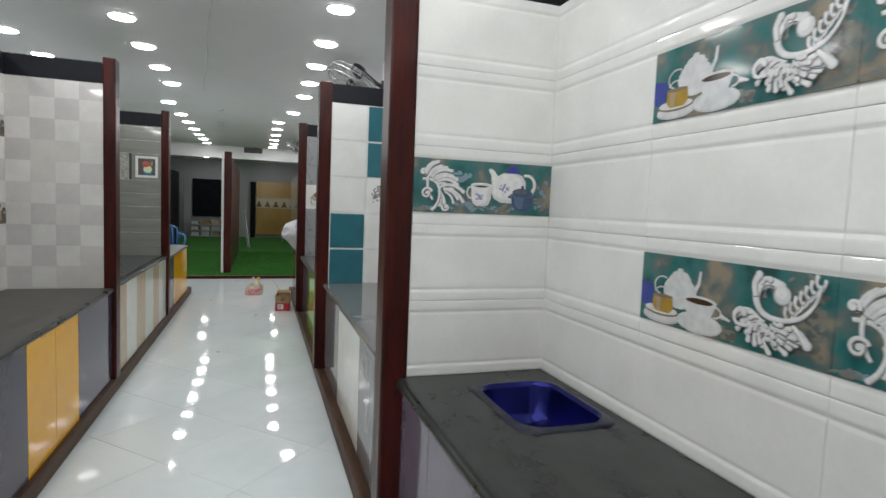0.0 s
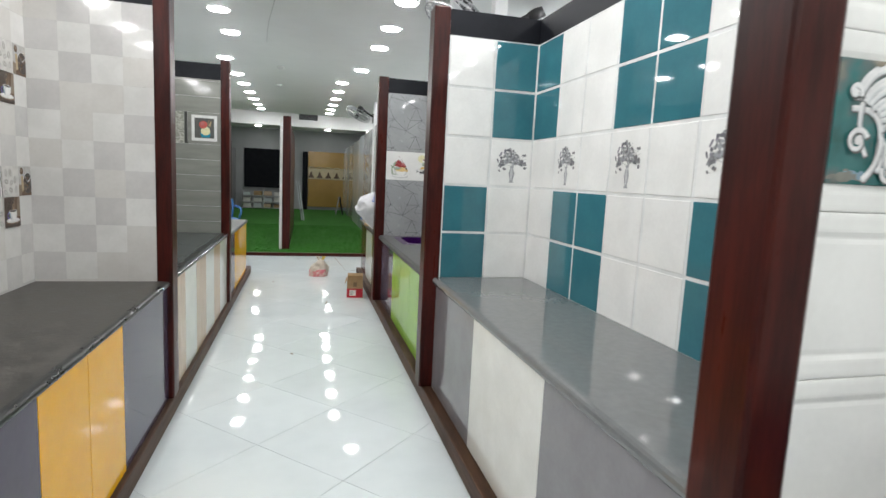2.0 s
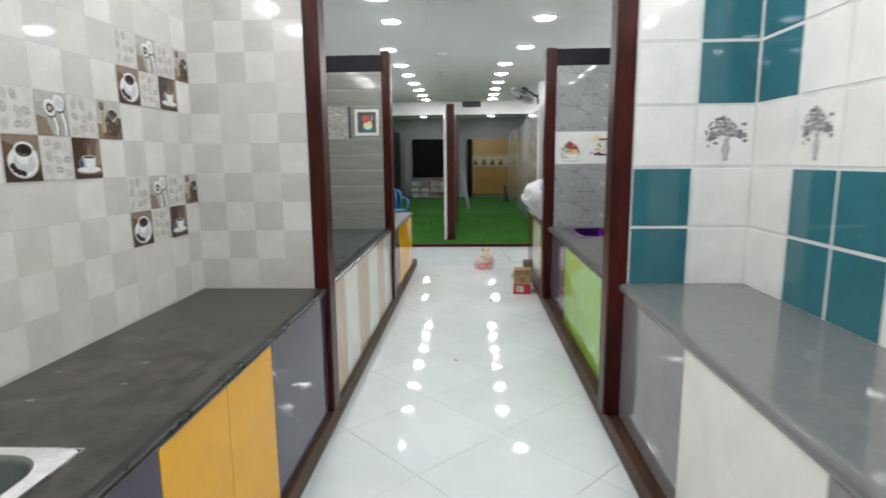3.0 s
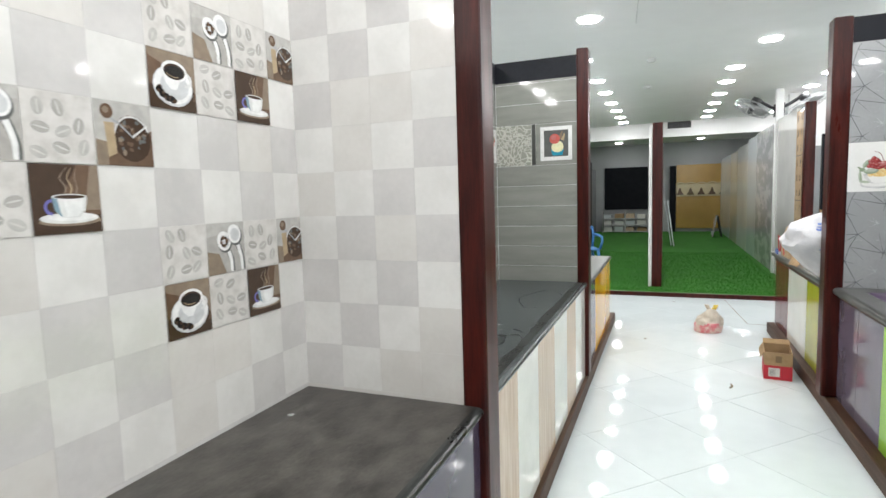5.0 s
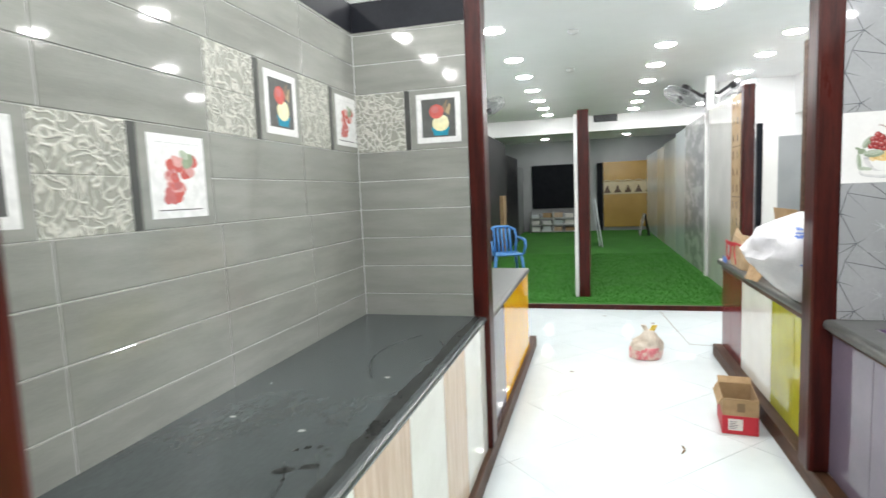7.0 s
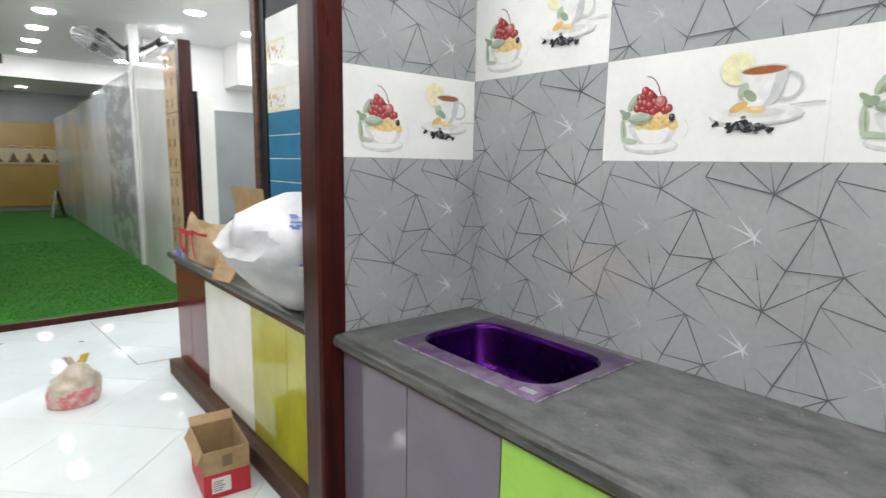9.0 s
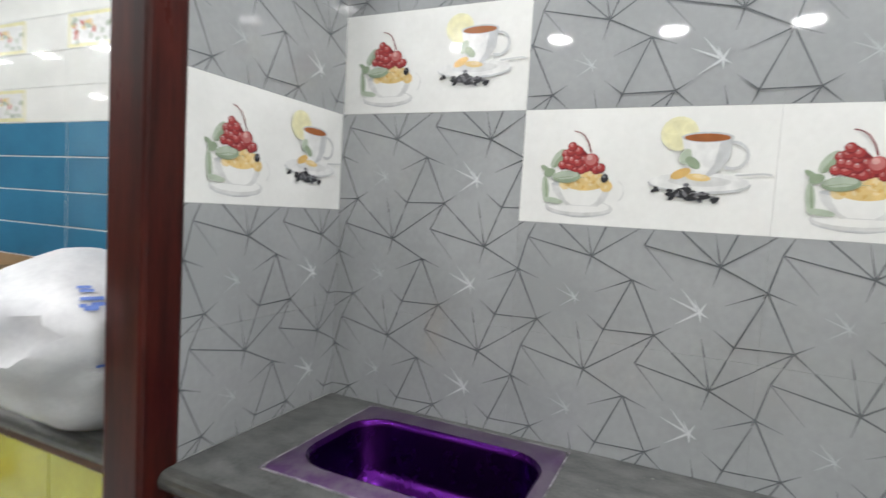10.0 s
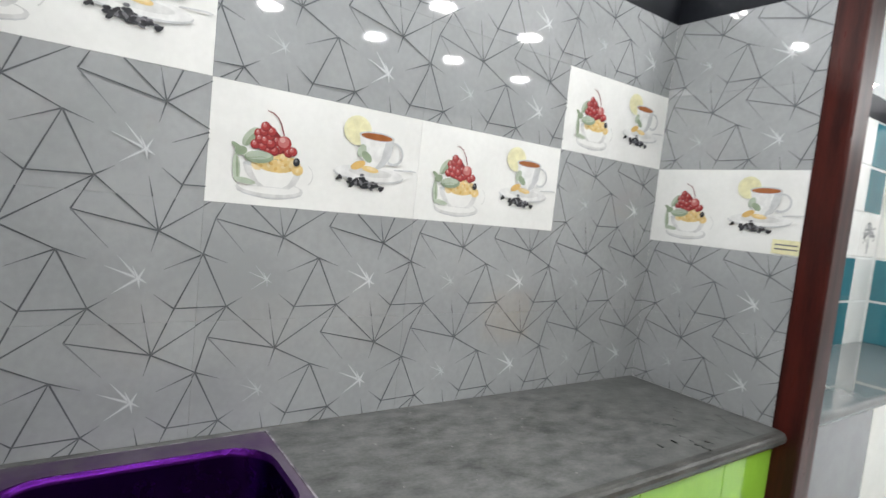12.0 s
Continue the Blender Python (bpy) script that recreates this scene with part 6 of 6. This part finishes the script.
bm = bmesh.new()
rnd = random.Random(6)
lo, hi = [], []
for k in range(150):
    y = 5.98 + 2.28 * k / 149
    w = 0.035 + 0.05 * max(0, noise.noise(Vector((y * 2.6, 3.1, 0))) + 0.25) + 0.014 * noise.noise(Vector((y * 14, 0, 1)))
    lo.append(bm.verts.new((0.612 - max(w, 0.008), y, 0.8107)))
    hi.append(bm.verts.new((0.612 - 0.006 * abs(noise.noise(Vector((y * 9, 5, 0)))), y, 0.8107)))
for k in range(149):
    bm.faces.new((lo[k], hi[k], hi[k + 1], lo[k + 1]))
for y0, ln, x0, bend in ((6.25, 0.5, 0.5, 0.1), (6.4, 0.3, 0.44, 0.06), (7.3, 0.6, 0.42, -0.1), (7.5, 0.3, 0.53, 0.05)):
    q = [(x0 + bend * math.sin(math.pi * k / 12), y0 + ln * k / 12) for k in range(13)]
    a = [(bm.verts.new((x - w, y, 0.8106)), bm.verts.new((x + w, y, 0.8106))) for (x, y), w in zip(q, [0.001 + 0.006 * abs(noise.noise(Vector((y * 11, x0, 2)))) for x, y in q])]
    for k in range(12):
        bm.faces.new((a[k][0], a[k][1], a[k + 1][1], a[k + 1][0]))
solid("wet_smear", bm, "slate", "dark wiped smear along the front of the slate", "stain", kind="stuff")

# grass blades at the near part of the turf
rnd = np.random.RandomState(3)
n = 26000
bx0 = np.column_stack([rnd.uniform(-0.7, 2.75, n), 12.42 + 5.2 * rnd.uniform(0, 1, n) ** 1.5, np.full(n, 0.045)])
an = rnd.uniform(0, math.pi, n)
dx = np.column_stack([np.cos(an), np.sin(an), np.zeros(n)]) * 0.0035
tip = bx0 + np.column_stack([rnd.normal(0, 0.008, n), rnd.normal(0, 0.008, n), rnd.uniform(0.012, 0.024, n)])
vv = np.stack([bx0 - dx, bx0 + dx, tip], 1).reshape(-1, 3)
me = bpy.data.meshes.new("turf_blades")
me.from_pydata(vv.tolist(), [], np.arange(3 * n).reshape(-1, 3).tolist())
me.materials.append(M["blade"])
tagged(new("turf_blades", me), "short blades of the green artificial grass", "turf", kind="stuff")


# ---- pieces: wall tiles and floor tiles ----
CACHE = {}


def tile_mesh(w, h, material, gap=0.0012, cham=0.0015, t=0.002):
    key = (round(w, 4), round(h, 4), material, gap, cham)
    if key not in CACHE:
        bm = bmesh.new()
        a, c = gap, cham
        rings = [[(x, y, z) for x, z in ((i, i), (w - i, i), (w - i, h - i), (i, h - i))] for i, y in ((a, t), (a, c), (a + c, 0.0))]
        vs = loft(bm, rings)
        bm.faces.new(vs[-1])
        CACHE[key] = mesh_of("tile", bm, material)
    return CACHE[key]


def rail_mesh(w, h):
    """A tile with moulded rails along its top and bottom edges."""
    key = ("rail", round(w, 4), round(h, 4))
    if key not in CACHE:
        prof = [(0.005, 0.0005), (0.0014, 0.0007), (0.0006, 0.003), (0.0002, 0.007), (0.0, 0.012), (0.0, 0.029), (0.0004, 0.034), (0.0016, 0.039), (0.0026, 0.043), (0.0028, 0.046), (0.0022, 0.050), (0.0016, 0.055)]
        prof = prof + [(y, h - z) for y, z in reversed(prof)]
        bm = bmesh.new()
        loft(bm, [[(x, y, z) for y, z in prof] for x in (0.0006, w - 0.0006)], True)
        CACHE[key] = mesh_of("ribbed_tile", bm, "rail_tile")
    return CACHE[key]


def lay(parent, ox, oy, rz, u, v, me, name="tile", pr=None, pname="", dz=0.0):
    """Sets a tile on a wall face: u along it, v up."""
    ob = new(name, me)
    ob.parent = parent
    m = pose(ox, oy, 0, 0, 0, rz) @ pose(u, 0, v)
    ob.matrix_local = m
    if pr:
        q = new(pname, pr)
        q.parent = ob
        q.matrix_local = pose(0, -dz, 0)
    return ob


def spans(total, step):
    out, u = [], 0.0
    while u < total - 0.004:
        out.append((u, min(step, total - u)))
        u += step
    return out


# white ribbed bay
PT, PJ = print_teapot(), print_jug()
ROWS5 = [CT + 0.3 * k for k in range(5)]
ROWSW = [0.832 + 0.2976 * k for k in range(5)]


def picture(parent, ox, oy, rz, u, v, pr, w=0.6):
    ob = lay(parent, ox, oy, rz, u, v, rail_mesh(w, 0.2976), "ribbed_tile")
    g = new("picture_tile", tile_mesh(w, 0.206, "teapot_ground", 0.0005, 0.001, 0.0025))
    g.parent = ob
    g.matrix_local = pose(0, -0.0018, 0.047)
    q = new("printed_picture", pr)
    q.parent = ob
    q.matrix_local = pose(0, -0.0018, 0.047)


L0 = R[1][0] - 0.62
for j, v in enumerate(ROWSW):
    for i, (u, w) in enumerate(spans(L0, 0.605)):
        if (j, i) in ((1, 1), (1, 2), (3, 1), (3, 2)):
            picture(wall_r[0], XR, R[1][0], -90, u, v, PJ if i == 1 else PT, 0.605)
        else:
            lay(wall_r[0], XR, R[1][0], -90, u, v, rail_mesh(w, 0.2976), "ribbed_tile")
    if j == 2:
        picture(part_r[1], 2.212, R[1][0], 0, 0, v, PT, XR - 2.208)
    else:
        lay(part_r[1], 2.212, R[1][0], 0, 0, v, rail_mesh(XR - 2.208, 0.2976), "ribbed_tile")

# teal and white bay
PV = print_vase()
teal_top, teal_low = {0, 3, 4, 7}, {1, 2, 5, 6}
for j, v in enumerate(ROWS5):
    for i, (u, w) in enumerate([(0, 0.34)] + [(0.34 + a, b) for a, b in spans(R[2][0] - R[1][1] - 0.34, 0.303)]):
        teal = i in (teal_low if j < 2 else teal_top) and j != 2
        lay(wall_r[1], XR, R[2][0], -90, u, v, tile_mesh(w, 0.3, "teal_tile" if teal else "white_tile", 0.0075, 0.002), "square_tile", PV if (j == 2 and i % 2 == 1) else None, "printed_vase")
    for i, (u, w) in enumerate(spans(XR - 2.212, 0.297)):
        teal = (i == 0 and j < 2) or (i == 1 and j > 2)
        lay(part_r[2], 2.212, R[2][0], 0, u, v, tile_mesh(w, 0.3, "teal_tile" if teal else "white_tile", 0.0075, 0.002), "square_tile", PV if (j == 2 and i == 1) else None, "printed_vase")
        lay(part_r[1], XR, R[1][1], 180, u, v, tile_mesh(w, 0.3, "teal_tile" if teal else "white_tile", 0.0075, 0.002), "square_tile")

# grey faceted bay
PD, PS = print_dessert_tile(), print_star_lines()


def facet(parent, ox, oy, rz, u, v, w, white):
    if white:
        lay(parent, ox, oy, rz, u, v, tile_mesh(w, 0.3, "white_tile", 0.0002, 0.0004), "picture_tile", PD, "printed_dessert")
    else:
        lay(parent, ox, oy, rz, u, v, tile_mesh(w, 0.3, "spider_tile", 0.0002, 0.0003), "facet_tile", PS if w > 0.57 else None, "printed_facets")


for j, v in enumerate(ROWS5):
    for i, (u, w) in enumerate(spans(R[3][0] - R[2][1], 0.598)):
        facet(wall_r[2], XR, R[3][0], -90, u, v, w, (j == 2 and i in (1, 2)) or (j == 3 and i in (0, 3)))
    facet(part_r[3], 2.206, R[3][0], 0, 0, v, XR - 2.206, j == 2)
    facet(part_r[2], XR, R[2][1], 180, 0, v, XR - 2.212, j == 2)
tagged(solid("price_tag", boxes((2.205, R[2][1] + 0.0015, 1.425, 2.30, R[2][1] + 0.003, 1.475)), "ink_cream", "", ""), "small cream paper tag stuck on a picture tile", "tag")
bm = bmesh.new()
for k in range(2):
    box(bm, 2.215, R[2][1] + 0.003, 1.44 + 0.015 * k, 2.29, R[2][1] + 0.0034, 1.445 + 0.015 * k)
part("tag_bars", bm, "ink_smoke", bpy.data.objects["price_tag"])

# blue bay
PF = print_floral()
for j in range(10):
    v = CT + 0.15 * j
    for i, (u, w) in enumerate(spans(10.36 - R[3][1], 0.6)):
        if j < 6:
            lay(wall_r[3], XR, 10.36, -90, u, v, tile_mesh(w, 0.15, "blue_tile", 0.0008, 0.004), "blue_tile")
        else:
            lay(wall_r[3], XR, 10.36, -90, u, v, tile_mesh(w, 0.15, "white_tile", 0.0008, 0.001), "white_tile", PF if (j, i) in ((6, 0), (8, 0), (6, 2), (8, 1)) else None, "printed_floral")
    lay(part_r[3], XR, R[3][1], 180, 0, v, tile_mesh(XR - 2.212, 0.15, "blue_tile" if j < 6 else "white_tile", 0.0008, 0.003), "blue_tile" if j < 6 else "white_tile")

# chequered bay on the left
PC = print_coffee()
TL = TOP - 0.03


def cell(i, j):
    if (i + j) % 2 == 0:
        return "cell_white" if (i * 3 + j) % 5 else "cell_cream"
    return ("cell_grey", "cell_cream", "cell_grey")[(i + 2 * j) % 3]


coffee = {}
for i0, j0 in ((12, 6), (8, 4), (4, 4), (12, 2)):
    for a in range(4):
        for b in range(2):
            coffee[(i0 + a, j0 + b)] = (a, b) == (0, 0)
y0 = L[1][0] - 17 * 0.15 + 0.02
CL = CT - 0.008
lay(wall_l[0], XL, L[0][1], 90, 0, 0.78, tile_mesh(L[1][0] - L[0][1], 0.032, "cell_grey", 0.0001, 0.0003), "chequer_tile")
lay(part_l[1], XL, L[1][0], 0, 0, 0.78, tile_mesh(0.577 - XL, 0.032, "cell_cream", 0.0001, 0.0003), "chequer_tile")
for j in range(10):
    h = 0.15 if j < 9 else TL - CL - 1.35
    v = CL + 0.15 * j
    for i in range(17):
        ya = y0 + 0.15 * i
        if ya < L[0][1]:
            continue
        q = (i - 1, j)
        lay(wall_l[0], XL, ya, 90, 0, v, tile_mesh(0.15, h, "cell_white" if q in coffee else cell(i, j), 0.0001, 0.0003), "chequer_tile", PC if coffee.get(q) else None, "printed_coffee", 0.0004)
    for i in range(4):
        w = 0.15 if i < 3 else 0.577 - XL - 0.45
        lay(part_l[1], XL, L[1][0], 0, 0.15 * i, v, tile_mesh(w, h, cell(i, j + 1), 0.0001, 0.0003), "chequer_tile")
        lay(part_l[0], 0.577, L[0][1], 180, 0.15 * i, v, tile_mesh(w, h, cell(i, j), 0.0001, 0.0003), "chequer_tile")

# grey ribbed bay on the left
PG, PI = print_frame("grapes"), print_frame("icecream")
V0 = 1.675


def ribbed_row(parent, ox, oy, rz, total, gaps):
    """Courses of 0.15 high tiles; gaps: (u, v) of 0.6 x 0.3 places kept for picture tiles."""
    vs = [(0.8, V0 - 0.75 - 0.8)] + [(V0 - 0.75 + 0.15 * k, 0.15) for k in range(9)] + [(V0 + 0.6, TL - V0 - 0.6)]
    for v, h in vs:
        cuts = sorted((g, g + 0.6) for g, gv in gaps if gv - 0.01 < v < gv + 0.29)
        u = 0.0
        for a, b in cuts + [(total, total)]:
            a, b = max(a, 0), min(b, total)
            x = u
            while x < a - 0.004:
                w = min(0.6, a - x)
                lay(parent, ox, oy, rz, x, v, tile_mesh(w, h, "grey_tile", 0.0006, 0.003 if h > 0.05 else 0.001), "ribbed_tile")
                x += w
            u = max(u, b)
    for k, (g, gv) in enumerate(sorted(gaps)):
        if g > -0.04:
            for dv in (0, 0.15):
                lay(parent, ox, oy, rz, max(g, 0.0), gv + dv, tile_mesh(0.27 + min(g, 0.0), 0.15, "leaf_tile", 0.0006, 0.002), "leaf_tile")
        lay(parent, ox, oy, rz, g + 0.27, gv, tile_mesh(0.03, 0.3, "dark_edge", 0.0006, 0.001), "edge_strip")
        lay(parent, ox, oy, rz, g + 0.3, gv, tile_mesh(min(0.3, total - g - 0.3), 0.3, "grey_tile", 0.0006, 0.002), "picture_tile", PG if k % 2 else PI, "printed_picture")


T2 = L[2][0] - L[1][1]
ribbed_row(wall_l[1], XL, L[1][1], 90, T2, [(T2 - 0.575, V0), (T2 - 1.175, V0), (T2 - 1.775, V0 - 0.3), (T2 - 2.375, V0 - 0.3)])
ribbed_row(part_l[2], XL, L[2][0], 0, 0.577 - XL, [(0.0, V0)])
for j in range(10):
    for i in range(1):
        lay(part_l[1], 0.577, L[1][1], 180, 0, CT + 0.15 * j, tile_mesh(0.577 - XL, 0.15 if j < 9 else TL - CT - 1.35, "grey_tile", 0.0006, 0.003), "ribbed_tile")

# tan slab's printed marks
PX = print_crosses()
for k in range(4):
    q = new("printed_crosses", PX)
    q.parent = tan_slab
    q.matrix_local = pose(2.8295, 13.13, 0.07 + 0.6 * k, 0, 0, -90)

# floor tiles laid diagonally along the aisle
GX, GY, D = 1.572, 4.118, 0.4243


def clip_poly(pts, x0, y0, x1, y1):
    for ax, lim, sgn in ((0, x0, 1), (0, x1, -1), (1, y0, 1), (1, y1, -1)):
        out = []
        for a, b in zip(pts, pts[1:] + pts[:1]):
            da, db = sgn * (a[ax] - lim), sgn * (b[ax] - lim)
            if da >= 0:
                out.append(a)
            if (da > 0 > db) or (da < 0 < db):
                t = da / (da - db)
                out.append((a[0] + t * (b[0] - a[0]), a[1] + t * (b[1] - a[1])))
        pts = out
        if len(pts) < 3:
            return []
    return pts


def floor_piece(cx, cy, x0, y0, x1, y1):
    r = D - 0.0018
    pts = clip_poly([(cx + r, cy), (cx, cy + r), (cx - r, cy), (cx, cy - r)], x0, y0, x1, y1)
    if len(pts) < 3:
        return None
    full = len(pts) == 4 and cx - r > x0 and cx + r < x1 and cy - r > y0 and cy + r < y1
    if full and "floor" in CACHE:
        me = CACHE["floor"]
    else:
        bm = bmesh.new()
        loft(bm, [[(x - cx, y - cy, z) for x, y in pts] for z in (-0.004, 0.0)], True)
        me = mesh_of("floor_tile", bm, "floor_tile")
        if full:
            CACHE["floor"] = me
    ob = new("floor_tile", me)
    ob.parent = floor
    ob.matrix_local = pose(cx, cy, 0)


for i in range(-7, 10):
    for j in range(-14, 22):
        if (i + j) % 2:
            cx, cy = GX + D * i, GY + D * j
            floor_piece(cx, cy, -1.0, -1.5, 4.6, TURF)
bm = bmesh.new()
for x0, y0, x1, y1 in ((HX0, HY0, -1.002, TURF), (4.602, HY0, HX1, BACK), (-1.002, HY0, 4.602, -1.502), (3.302, TURF, 4.602, BACK)):
    box(bm, x0, y0, -0.004, x1, y1, -0.0002)
part("floor_rest", bm, "floor_tile", floor, "white porcelain floor beyond the aisle")
